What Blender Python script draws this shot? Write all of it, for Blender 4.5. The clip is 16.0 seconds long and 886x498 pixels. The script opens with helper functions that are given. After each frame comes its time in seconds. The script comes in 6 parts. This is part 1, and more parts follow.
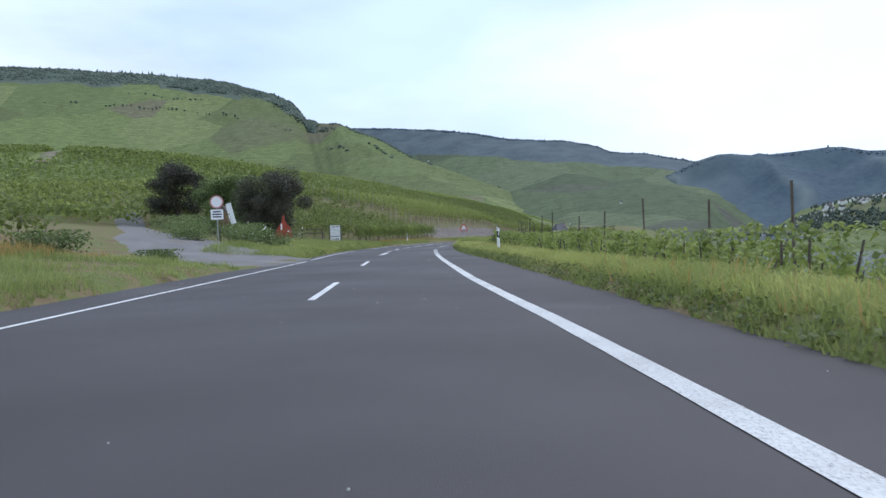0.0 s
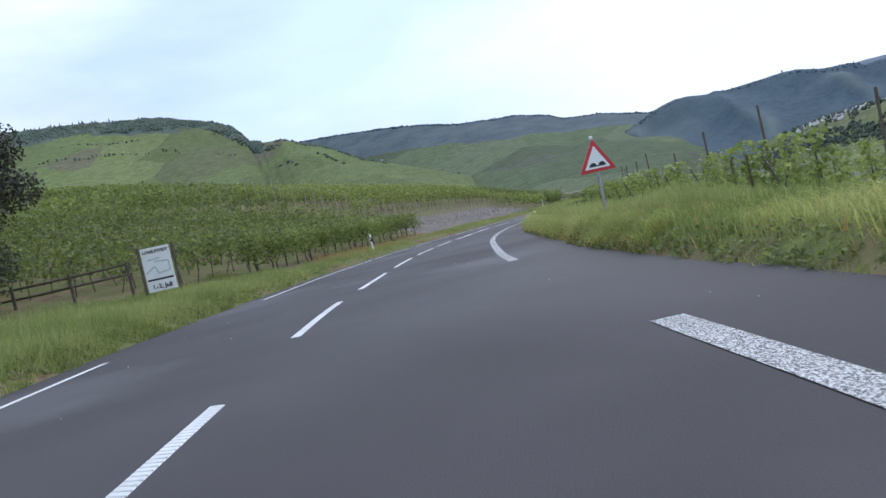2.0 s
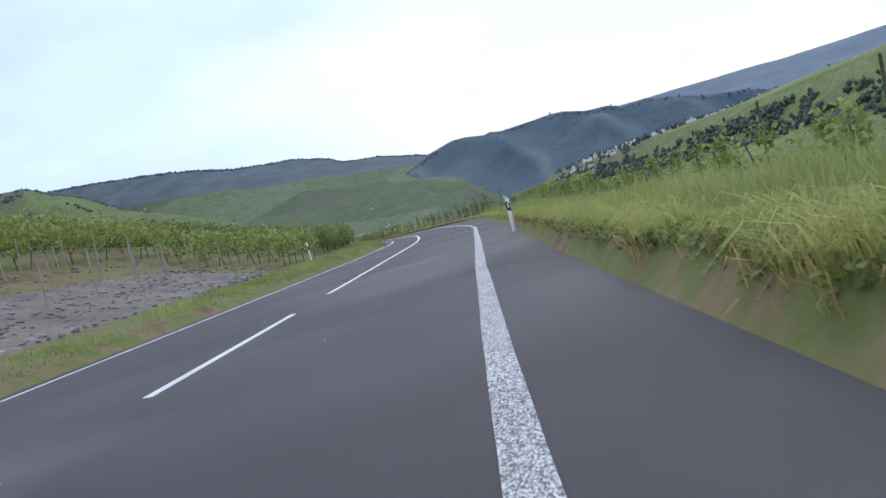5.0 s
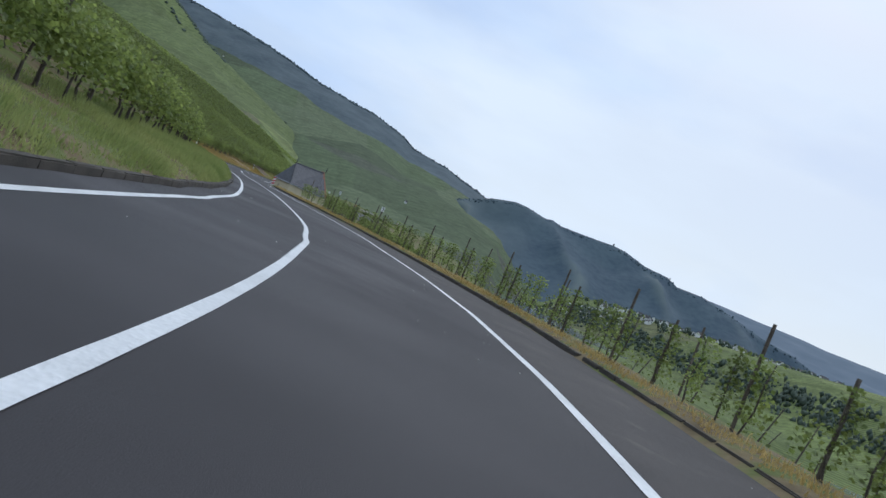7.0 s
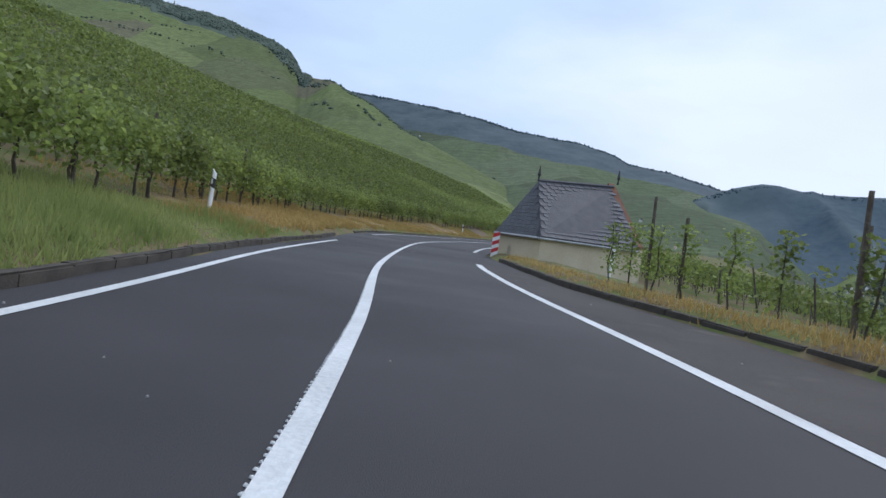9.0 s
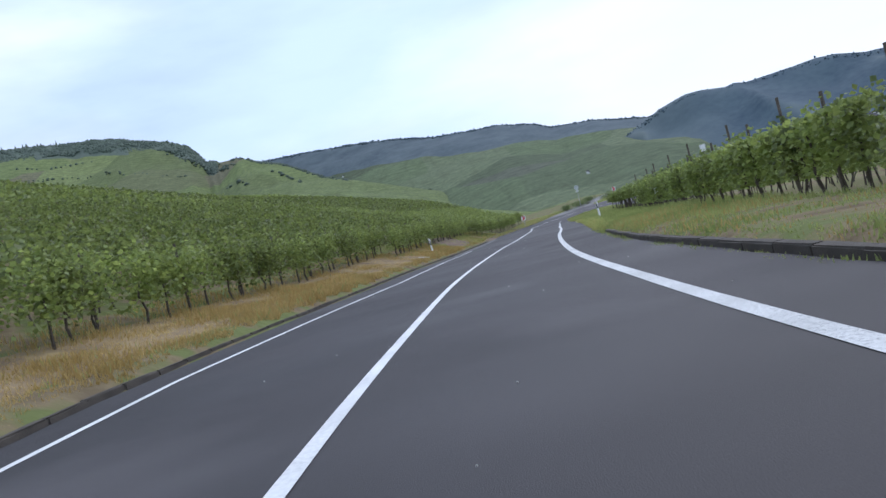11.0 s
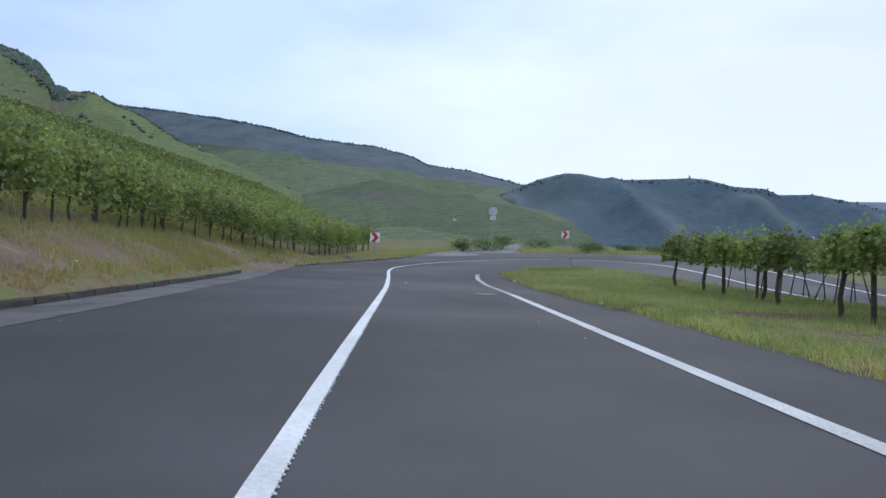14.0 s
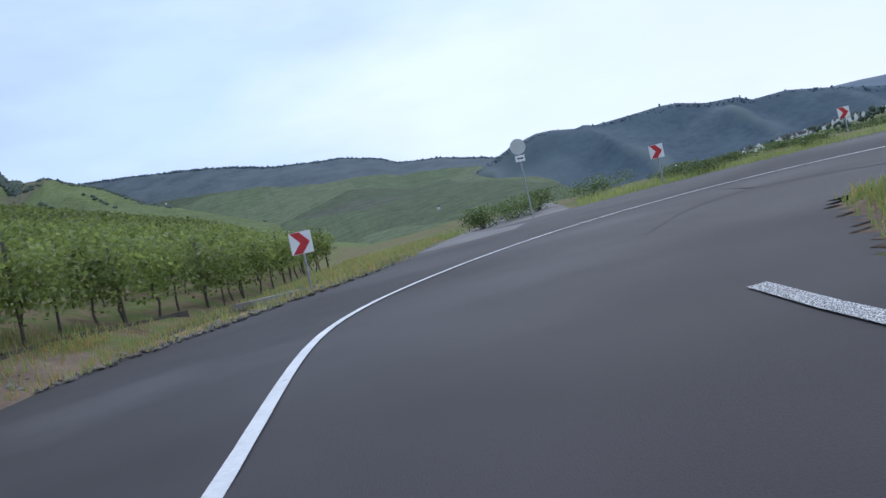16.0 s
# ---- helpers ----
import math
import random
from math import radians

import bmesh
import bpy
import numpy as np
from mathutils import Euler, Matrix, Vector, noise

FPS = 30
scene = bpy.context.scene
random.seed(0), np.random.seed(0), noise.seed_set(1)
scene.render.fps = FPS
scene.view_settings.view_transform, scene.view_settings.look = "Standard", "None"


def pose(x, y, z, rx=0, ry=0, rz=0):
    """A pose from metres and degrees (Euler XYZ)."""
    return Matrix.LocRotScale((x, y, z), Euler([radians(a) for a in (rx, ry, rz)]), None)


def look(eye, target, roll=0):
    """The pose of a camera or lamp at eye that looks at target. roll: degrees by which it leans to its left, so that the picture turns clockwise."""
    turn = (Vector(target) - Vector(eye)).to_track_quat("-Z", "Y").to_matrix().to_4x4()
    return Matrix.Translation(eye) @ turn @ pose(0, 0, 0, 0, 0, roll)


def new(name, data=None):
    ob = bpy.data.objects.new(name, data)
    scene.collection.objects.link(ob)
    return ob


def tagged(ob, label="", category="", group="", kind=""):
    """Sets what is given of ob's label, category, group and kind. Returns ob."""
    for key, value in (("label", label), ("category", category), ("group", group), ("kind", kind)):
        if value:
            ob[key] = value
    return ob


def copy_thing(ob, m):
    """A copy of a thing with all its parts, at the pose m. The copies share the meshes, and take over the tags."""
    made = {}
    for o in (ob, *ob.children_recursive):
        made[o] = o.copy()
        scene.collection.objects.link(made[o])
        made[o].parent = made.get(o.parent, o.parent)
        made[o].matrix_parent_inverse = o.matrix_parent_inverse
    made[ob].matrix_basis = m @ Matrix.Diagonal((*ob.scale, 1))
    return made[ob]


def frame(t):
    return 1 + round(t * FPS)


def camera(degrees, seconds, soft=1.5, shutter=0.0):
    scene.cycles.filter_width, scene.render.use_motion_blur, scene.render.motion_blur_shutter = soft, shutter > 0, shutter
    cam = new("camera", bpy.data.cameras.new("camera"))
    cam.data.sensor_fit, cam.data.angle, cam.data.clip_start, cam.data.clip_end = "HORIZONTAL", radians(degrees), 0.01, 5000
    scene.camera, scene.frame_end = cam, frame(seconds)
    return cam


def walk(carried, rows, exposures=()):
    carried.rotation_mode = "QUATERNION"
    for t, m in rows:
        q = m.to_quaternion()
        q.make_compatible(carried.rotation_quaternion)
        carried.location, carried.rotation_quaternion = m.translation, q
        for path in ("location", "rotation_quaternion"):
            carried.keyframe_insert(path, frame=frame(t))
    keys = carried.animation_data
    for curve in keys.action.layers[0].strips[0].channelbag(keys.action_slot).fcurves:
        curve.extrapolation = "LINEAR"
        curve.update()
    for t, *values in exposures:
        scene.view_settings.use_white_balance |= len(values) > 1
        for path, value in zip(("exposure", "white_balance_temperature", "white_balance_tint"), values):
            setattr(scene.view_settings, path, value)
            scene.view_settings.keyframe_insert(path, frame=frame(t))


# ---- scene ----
cam = camera(61.8, 16.0, soft=1.5, shutter=0.02)
PATH = [
    (0, (0.037, 0.001, 0.966), (-0.570, 9.981, 0.782), -2.19),
    (0.5, (-1.709, 13.294, 0.910), (-2.317, 23.274, 0.780), 0.10),
    (1, (-3.068, 24.889, 0.952), (-3.705, 34.868, 0.850), -0.78),
    (1.5, (-4.164, 36.143, 0.956), (-4.693, 46.128, 0.781), -5.85),
    (2, (-4.828, 46.668, 0.921), (-5.037, 56.661, 0.613), -12.67),
    (2.5, (-5.070, 57.685, 0.884), (-5.068, 67.679, 0.540), -16.21),
    (3, (-4.679, 68.431, 0.867), (-4.223, 78.413, 0.472), -16.52),
    (3.5, (-3.766, 77.785, 0.811), (-2.825, 87.731, 0.362), -18.24),
    (4, (-2.085, 87.581, 0.818), (-0.538, 97.445, 0.263), -21.07),
    (4.5, (0.402, 97.949, 0.886), (2.593, 107.693, 0.379), -21.34),
    (4.7, (1.713, 102.309, 0.898), (4.119, 112.004, 0.451), -19.40),
    (6.8, (18.728, 164.560, 0.925), (21.568, 174.149, 0.997), 21.13),
    (7, (19.818, 170.261, 0.930), (22.407, 179.920, 0.973), 24.14),
    (7.5, (21.430, 184.437, 0.940), (23.191, 194.279, 0.772), 27.26),
    (8, (21.841, 197.878, 0.927), (22.831, 207.825, 0.634), 24.21),
    (8.5, (21.490, 210.237, 0.893), (21.634, 220.230, 0.536), 18.61),
    (8.7, (21.302, 214.674, 0.891), (21.129, 224.667, 0.550), 14.21),
    (10.8, (19.059, 252.202, 0.922), (18.774, 262.198, 0.909), -12.61),
    (11, (19.102, 256.381, 0.917), (19.122, 266.381, 0.856), -13.97),
    (11.5, (19.711, 266.775, 0.893), (20.476, 276.745, 0.786), -10.89),
    (12, (20.774, 277.276, 0.858), (21.848, 287.218, 0.844), -3.60),
    (12.5, (22.006, 287.257, 0.924), (23.346, 297.167, 0.932), -1.59),
    (13, (23.365, 296.258, 0.905), (25.044, 306.116, 0.966), 0.06),
    (13.5, (24.593, 304.657, 0.899), (26.489, 314.475, 0.952), 0.78),
    (14, (25.746, 312.51, 0.88), (27.81, 322.29, 0.967), 2.5),
    (14.5, (26.783, 319.196, 0.917), (28.957, 328.956, 1.023), 3.64),
    (15, (27.844, 325.568, 0.940), (30.067, 335.318, 1.011), 3.31),
    (15.5, (28.675, 330.682, 0.930), (30.865, 340.439, 0.986), 1.17),
    (16, (29.934, 335.702, 0.909), (32.094, 345.466, 0.868), -12.41),
]
walk(cam, [(t, look(eye, target, roll)) for t, eye, target, roll in PATH],
     exposures=[(0.0, 0.22, 6100, 14), (4.7, 0.24, 6050, 16), (6.8, -0.23, 6100, 11), (8.7, -0.13, 6100, 13), (10.8, 0.18, 6000, 16), (12.0, 0.16, 5950, 16), (14.0, -0.02, 5950, 14), (16.0, 0.0, 5850, 15)])

# ---------------------------------------------------------------- light
SUN_ELEVATION, SUN_TURN = 48.0, 35.0
world = bpy.data.worlds.new("overcast_sky")
scene.world = world
world.use_nodes = True
wn, wl = world.node_tree.nodes, world.node_tree.links
wn.clear()
w_out, w_bg = wn.new("ShaderNodeOutputWorld"), wn.new("ShaderNodeBackground")
w_sky = wn.new("ShaderNodeTexSky")
w_sky.sky_type, w_sky.sun_disc = "NISHITA", False
w_sky.sun_elevation, w_sky.sun_rotation = radians(SUN_ELEVATION), radians(SUN_TURN)
w_sky.air_density, w_sky.dust_density = 1.0, 2.0
w_co, w_map = wn.new("ShaderNodeTexCoord"), wn.new("ShaderNodeMapping")
w_map.inputs["Scale"].default_value = (1.0, 1.0, 3.2)
w_noise = wn.new("ShaderNodeTexNoise")
w_noise.inputs["Scale"].default_value, w_noise.inputs["Detail"].default_value = 2.3, 7.0
w_noise.inputs["Roughness"].default_value = 0.5
w_ramp = wn.new("ShaderNodeValToRGB")
w_ramp.color_ramp.elements[0].position, w_ramp.color_ramp.elements[1].position = 0.38, 0.6
w_ramp.color_ramp.elements[0].color, w_ramp.color_ramp.elements[1].color = (0.6,) * 3 + (1,), (1.0,) * 3 + (1,)
w_mix = wn.new("ShaderNodeMix")
w_mix.data_type = "RGBA"
w_deck = wn.new("ShaderNodeMix")
w_deck.data_type = "RGBA"
w_deck.inputs[6].default_value, w_deck.inputs[7].default_value = (6.6, 8.35, 11.0, 1), (9.0, 10.1, 11.2, 1)  # thin and thick cloud, in the sky texture's own units
w_noise2, w_range = wn.new("ShaderNodeTexNoise"), wn.new("ShaderNodeMapRange")
w_noise2.inputs["Scale"].default_value, w_noise2.inputs["Detail"].default_value = 1.5, 6.0
w_range.inputs["From Min"].default_value, w_range.inputs["From Max"].default_value = 0.4, 0.6
w_map2 = wn.new("ShaderNodeMapping")
w_map2.inputs["Location"].default_value, w_map2.inputs["Scale"].default_value = (3.1, 0.6, 1.7), (1.0, 1.0, 2.6)
wl.new(w_co.outputs["Generated"], w_map2.inputs["Vector"])
wl.new(w_map2.outputs["Vector"], w_noise2.inputs["Vector"])
wl.new(w_noise2.outputs["Fac"], w_range.inputs["Value"])
wl.new(w_range.outputs[0], w_deck.inputs[0])
wl.new(w_deck.outputs[2], w_mix.inputs[7])
wl.new(w_co.outputs["Generated"], w_map.inputs["Vector"])
wl.new(w_map.outputs["Vector"], w_noise.inputs["Vector"])
wl.new(w_noise.outputs["Fac"], w_ramp.inputs["Fac"])
wl.new(w_ramp.outputs["Color"], w_mix.inputs[0])
wl.new(w_sky.outputs["Color"], w_mix.inputs[6])
wl.new(w_mix.outputs[2], w_bg.inputs["Color"])
wl.new(w_bg.outputs["Background"], w_out.inputs["Surface"])
w_bg.inputs["Strength"].default_value = 0.1

sun = new("sun", bpy.data.lights.new("sun", "SUN"))
sun.data.energy, sun.data.angle, sun.data.color = 1.05, radians(40), (1.0, 0.98, 0.95)
sun_to = Vector((math.sin(radians(SUN_TURN)) * math.cos(radians(SUN_ELEVATION)),
                 math.cos(radians(SUN_TURN)) * math.cos(radians(SUN_ELEVATION)), math.sin(radians(SUN_ELEVATION))))
sun.matrix_world = look(sun_to * 50, (0, 0, 0))

# ---------------------------------------------------------------- materials


def material(name, low, high, scale=4.0, rough=0.8, bump=0.3, metal=0.0, fine=40.0, detail=6.0, coords="Object",
             spots=None, spec=0.5, vary=0.0, through_light=0.0):
    """A surface whose colour wanders between two tones at a coarse and a fine scale, with relief."""
    m = bpy.data.materials.new(name)
    m.use_nodes = True
    n, l = m.node_tree.nodes, m.node_tree.links
    b = n["Principled BSDF"]
    co = n.new("ShaderNodeTexCoord")
    big, small = n.new("ShaderNodeTexNoise"), n.new("ShaderNodeTexNoise")
    for node, s in ((big, scale), (small, fine)):
        node.inputs["Scale"].default_value, node.inputs["Detail"].default_value = s, detail
        l.new(co.outputs[coords], node.inputs["Vector"])
    mix = n.new("ShaderNodeMath")
    mix.operation, mix.inputs[1].default_value = "MULTIPLY_ADD", 0.6
    l.new(big.outputs["Fac"], mix.inputs[0])
    half = n.new("ShaderNodeMath")
    half.operation, half.inputs[1].default_value = "MULTIPLY", 0.4
    l.new(small.outputs["Fac"], half.inputs[0])
    l.new(half.outputs[0], mix.inputs[2])
    ramp = n.new("ShaderNodeValToRGB")
    ramp.color_ramp.elements[0].position, ramp.color_ramp.elements[1].position = 0.36, 0.64
    ramp.color_ramp.elements[0].color, ramp.color_ramp.elements[1].color = (*low, 1), (*high, 1)
    l.new(mix.outputs[0], ramp.inputs["Fac"])
    colour = ramp.outputs["Color"]
    if spots:
        sp, sr = n.new("ShaderNodeTexNoise"), n.new("ShaderNodeValToRGB")
        sp.inputs["Scale"].default_value, sp.inputs["Detail"].default_value = spots[1], 4.0
        sr.color_ramp.elements[0].position, sr.color_ramp.elements[1].position = spots[2], spots[2] + (0.07 if spots[1] > 50 else 0.12)
        l.new(co.outputs[coords], sp.inputs["Vector"])
        l.new(sp.outputs["Fac"], sr.inputs["Fac"])
        sm = n.new("ShaderNodeMix")
        sm.data_type = "RGBA"
        sm.inputs[7].default_value = (*spots[0], 1)
        l.new(sr.outputs["Color"], sm.inputs[0])
        l.new(colour, sm.inputs[6])
        colour = sm.outputs[2]
    if vary:
        info, hsv, rng = n.new("ShaderNodeObjectInfo"), n.new("ShaderNodeHueSaturation"), n.new("ShaderNodeMapRange")
        geo, add = n.new("ShaderNodeNewGeometry"), n.new("ShaderNodeMath")
        add.operation = "ADD"
        l.new(info.outputs["Random"], add.inputs[0])
        l.new(geo.outputs["Random Per Island"], add.inputs[1])
        rng.inputs["From Max"].default_value = 2.0
        rng.inputs["To Min"].default_value, rng.inputs["To Max"].default_value = 1 - vary, 1 + vary
        l.new(add.outputs[0], rng.inputs["Value"])
        l.new(rng.outputs[0], hsv.inputs["Value"])
        l.new(colour, hsv.inputs["Color"])
        colour = hsv.outputs["Color"]
    l.new(colour, b.inputs["Base Color"])
    b.inputs["Roughness"].default_value, b.inputs["Metallic"].default_value = rough, metal
    b.inputs["Specular IOR Level"].default_value = spec
    if bump:
        bn = n.new("ShaderNodeBump")
        bn.inputs["Strength"].default_value, bn.inputs["Distance"].default_value = bump, 0.02
        l.new(small.outputs["Fac"], bn.inputs["Height"])
        l.new(bn.outputs["Normal"], b.inputs["Normal"])
    if through_light:
        tr, ms = n.new("ShaderNodeBsdfTranslucent"), n.new("ShaderNodeMixShader")
        ms.inputs[0].default_value = through_light
        l.new(colour, tr.inputs["Color"])
        l.new(b.outputs["BSDF"], ms.inputs[1])
        l.new(tr.outputs["BSDF"], ms.inputs[2])
        l.new(ms.outputs[0], n["Material Output"].inputs["Surface"])
    return m


ASPHALT_DARK = material("dark_asphalt", (0.0258, 0.0228, 0.0234), (0.049, 0.0434, 0.0446), 0.35, 0.7, 0.24, fine=130, spec=0.42, spots=((0.07, 0.063, 0.064), 0.17, 0.57))
ASPHALT = material("asphalt", (0.0355, 0.0316, 0.0329), (0.0635, 0.0566, 0.0589), 0.35, 0.68, 0.24, fine=130, spec=0.46, spots=((0.094, 0.087, 0.0905), 0.15, 0.57))


def damp_patches(m, scale, low, high):
    """Roughness that wanders over a few metres, as on drying asphalt."""
    n, l = m.node_tree.nodes, m.node_tree.links
    co, t, r = n.new("ShaderNodeTexCoord"), n.new("ShaderNodeTexNoise"), n.new("ShaderNodeMapRange")
    t.inputs["Scale"].default_value, t.inputs["Detail"].default_value = scale, 5.0
    r.inputs["From Min"].default_value, r.inputs["From Max"].default_value = 0.38, 0.62
    r.inputs["To Min"].default_value, r.inputs["To Max"].default_value = low, high
    l.new(co.outputs["Object"], t.inputs["Vector"])
    l.new(t.outputs["Fac"], r.inputs["Value"])
    l.new(r.outputs[0], n["Principled BSDF"].inputs["Roughness"])


damp_patches(ASPHALT_DARK, 0.14, 0.7, 0.84)
damp_patches(ASPHALT, 0.14, 0.7, 0.84)
SHOULDER = material("dusty_shoulder", (0.034, 0.028, 0.025), (0.068, 0.056, 0.049), 0.6, 0.85, 0.4, fine=60, spots=((0.09, 0.076, 0.064), 1.3, 0.6))
TRACK = material("worn_track_asphalt", (0.13, 0.125, 0.12), (0.2, 0.19, 0.18), 0.6, 0.85, 0.5, fine=30, spots=((0.16, 0.13, 0.09), 0.8, 0.58))
WORN_EDGE = material("worn_asphalt_edge", (0.075, 0.07, 0.068), (0.15, 0.14, 0.135), 1.1, 0.8, 0.4, fine=40, spots=((0.05, 0.046, 0.048), 0.9, 0.5))
PAINT = material("road_paint", (0.6, 0.6, 0.58), (0.82, 0.82, 0.8), 1.2, 0.6, 0.6, fine=25, spots=((0.38, 0.38, 0.38), 6.0, 0.66))
PAINT_ROUGH = material("granular_road_paint", (0.5, 0.5, 0.485), (0.74, 0.74, 0.72), 1.2, 0.7, 1.0, fine=30, spots=((0.1, 0.096, 0.096), 88.0, 0.46))
PAINT_PITTED = material("pitted_road_paint", (0.5, 0.5, 0.48), (0.72, 0.72, 0.7), 1.2, 0.7, 1.0, fine=30, spots=((0.3, 0.3, 0.3), 70.0, 0.57))
SOIL = material("soil", (0.1, 0.065, 0.04), (0.2, 0.14, 0.085), 0.8, 0.95, 0.8, fine=14)
WHITE = material("white_plastic", (0.82, 0.82, 0.81), (0.92, 0.92, 0.91), 3, 0.45, 0.05)
BLACK = material("black_plastic", (0.015, 0.015, 0.016), (0.03, 0.03, 0.03), 3, 0.5, 0.05)
RED = material("red_paint", (0.5, 0.025, 0.03), (0.62, 0.04, 0.045), 3, 0.4, 0.05)
STEEL = material("galvanised_steel", (0.3, 0.31, 0.32), (0.48, 0.49, 0.5), 6, 0.45, 0.1, metal=0.8)
WOOD = material("weathered_wood", (0.07, 0.055, 0.042), (0.17, 0.14, 0.11), 3, 0.9, 0.6, fine=30)
BARK = material("vine_bark", (0.05, 0.04, 0.033), (0.12, 0.098, 0.078), 9, 0.95, 0.7, fine=50)
LEAF = material("vine_leaf", (0.135, 0.185, 0.046), (0.33, 0.385, 0.112), 1.5, 0.55, 0.0, fine=9, vary=0.6, through_light=0.5)
PALE_LEAF = material("pale_vine_leaf", (0.21, 0.265, 0.062), (0.4, 0.45, 0.135), 1.5, 0.55, 0.0, fine=9, vary=0.6, through_light=0.5)
GRASS = material("grass_blade", (0.19, 0.25, 0.068), (0.39, 0.415, 0.155), 0.35, 0.7, 0.0, fine=3, vary=0.3, through_light=0.5)
DRY_GRASS = material("dry_grass_blade", (0.4, 0.275, 0.085), (0.58, 0.42, 0.165), 0.5, 0.8, 0.0, fine=5, vary=0.3, through_light=0.3)
FOREST = material("forest_crown", (0.046, 0.068, 0.05), (0.086, 0.114, 0.08), 0.02, 0.9, 0.0, fine=0.2, vary=0.12)

# ---------------------------------------------------------------- the plan of the road
# Centre line, from where the ride begins to the hairpin and back.
AXIS = [(5.5, -70), (2.9, -45), (0.4, -20), (-1.5, 0), (-2.85, 11.8), (-4.44, 26), (-5.98, 40.5), (-6.98, 55.6), (-7.0, 63), (-6.46, 76.2),
        (-4.87, 88.6), (-2.35, 100.8), (0.37, 109.8), (4.4, 121.5), (9.0, 135), (13.6, 149), (17.28, 163), (19.74, 174.5),
        (21.05, 184), (21.28, 187), (21.61, 193), (21.51, 203), (21.03, 215), (20.1, 226), (18.98, 235.5), (18.25, 247), (18.02, 257),
        (18.6, 266.5), (19.62, 276.5), (21.79, 291.5), (23.42, 301), (24.59, 308), (25.95, 317), (28.17, 330.7), (29.27, 338.2)]
BEND = [(30.4, 345), (32.8, 348.9), (36.2, 351.5), (39.6, 352.0), (42.0, 350.4), (43.1, 347.4), (43.2, 344.5), (42.4, 340), (41.2, 332), (40.5, 324), (40.5, 312)]


def spline(points, step):
    """Points at even steps along a smooth curve through those given (Catmull-Rom)."""
    p = [Vector(q) for q in points]
    p = [2 * p[0] - p[1], *p, 2 * p[-1] - p[-2]]
    fine = []
    for a, b, c, d in zip(p, p[1:], p[2:], p[3:]):
        for k in range(20):
            u = k / 20
            fine.append(0.5 * (2 * b + (c - a) * u + (2 * a - 5 * b + 4 * c - d) * u * u + (3 * b - a - 3 * c + d) * u ** 3))
    fine.append(p[-2])
    xy = np.array([q[:] for q in fine])
    run = np.r_[0, np.cumsum(np.hypot(*np.diff(xy, axis=0).T))]
    at = np.arange(0, run[-1], step)
    return np.stack([np.interp(at, run, xy[:, 0]), np.interp(at, run, xy[:, 1])], 1)


LINE = spline(AXIS + BEND, 0.5)
WAY = np.gradient(LINE, axis=0)
WAY /= np.linalg.norm(WAY, axis=1)[:, None]
SIDE = np.stack([-WAY[:, 1], WAY[:, 0]], 1)  # to the left
APEX = int(np.argmax(LINE[:, 1]))
TURN_IN = int(np.argmin(np.abs(LINE[:, 1] - 338.2) + 1e3 * (np.arange(len(LINE)) > APEX)))
RUN = np.arange(len(LINE)) * 0.5
NORTHING = np.where(np.arange(len(LINE)) <= APEX, LINE[:, 1], 352 + (RUN - RUN[APEX]))


def along(pairs):
    return np.interp(NORTHING, [a for a, _ in pairs], [b for _, b in pairs])


LEFT_LINE = along([(-70, 3.4), (9, 3.6), (33, 3.0), (48, 3.25), (67, 3.5), (90, 3.75), (103, 3.6), (120, 4.0), (150, 2.9), (168, 2.05), (176, 1.95), (183, 2.12), (195, 2.15), (220, 2.08), (245, 2.15), (258, 2.8),
                   (266, 3.3), (281, 2.75), (296, 3.1), (312, 3.2)])
LEFT_EDGE = along([(-70, 4.2), (12, 5.0), (25, 4.6), (33, 3.6), (60, 4.2), (90, 4.4), (120, 4.8), (150, 3.6), (168, 2.75), (176, 2.62), (190, 2.65), (203, 2.55), (230, 2.6), (245, 2.6), (258, 3.5),
                   (266, 4.3), (275, 4.2), (281, 4.15), (289, 4.35), (296, 4.3), (312, 4.3), (321, 4.3), (336, 4.8), (345, 5.6), (349, 8.5), (352, 11.5), (358, 9.0), (364, 5.2), (380, 4.0), (600, 4.0)])
RIGHT_LINE = along([(-70, 3.3), (8, 3.14), (16, 3.0), (28, 3.03), (45, 3.24), (55, 3.28), (60, 3.21), (63, 3.08), (79, 3.07), (84, 3.04), (90, 3.1), (94, 3.18), (98, 3.3), (102, 3.43), (106, 3.5), (110, 3.46), (116, 3.34), (122, 3.25), (140, 3.2), (175, 3.22), (179, 3.5), (187, 3.75), (199, 3.82), (204, 4.0), (207, 3.95), (210, 3.75), (215, 3.42), (218, 3.28),
                    (223, 2.95), (231, 2.6), (239, 2.35), (244, 2.35), (258, 2.82), (284, 2.83), (300, 2.9), (317, 2.95), (331, 3.07), (334, 3.08), (338, 3.12), (339.5, 3.26), (340.8, 3.45)])
RIGHT_EDGE = along([(-70, 4.6), (5, 4.55), (24, 4.75), (43, 4.55), (77, 4.4), (90, 4.35), (103, 4.92), (120, 4.62), (150, 4.6), (172, 5.8), (190, 6.6), (206, 6.6), (218, 5.9), (228, 4.9), (236, 3.8),
                    (246, 3.2), (251, 3.05), (258, 4.0), (272, 4.1), (293, 4.4), (317, 4.5), (331, 4.6), (340, 4.3), (346, 4.0), (352, 4.0), (361, 3.9), (366, 3.8), (600, 3.6)])


def step_up(v, a, b):
    u = np.clip((v - a) / (b - a), 0, 1)
    return u * u * (3 - 2 * u)


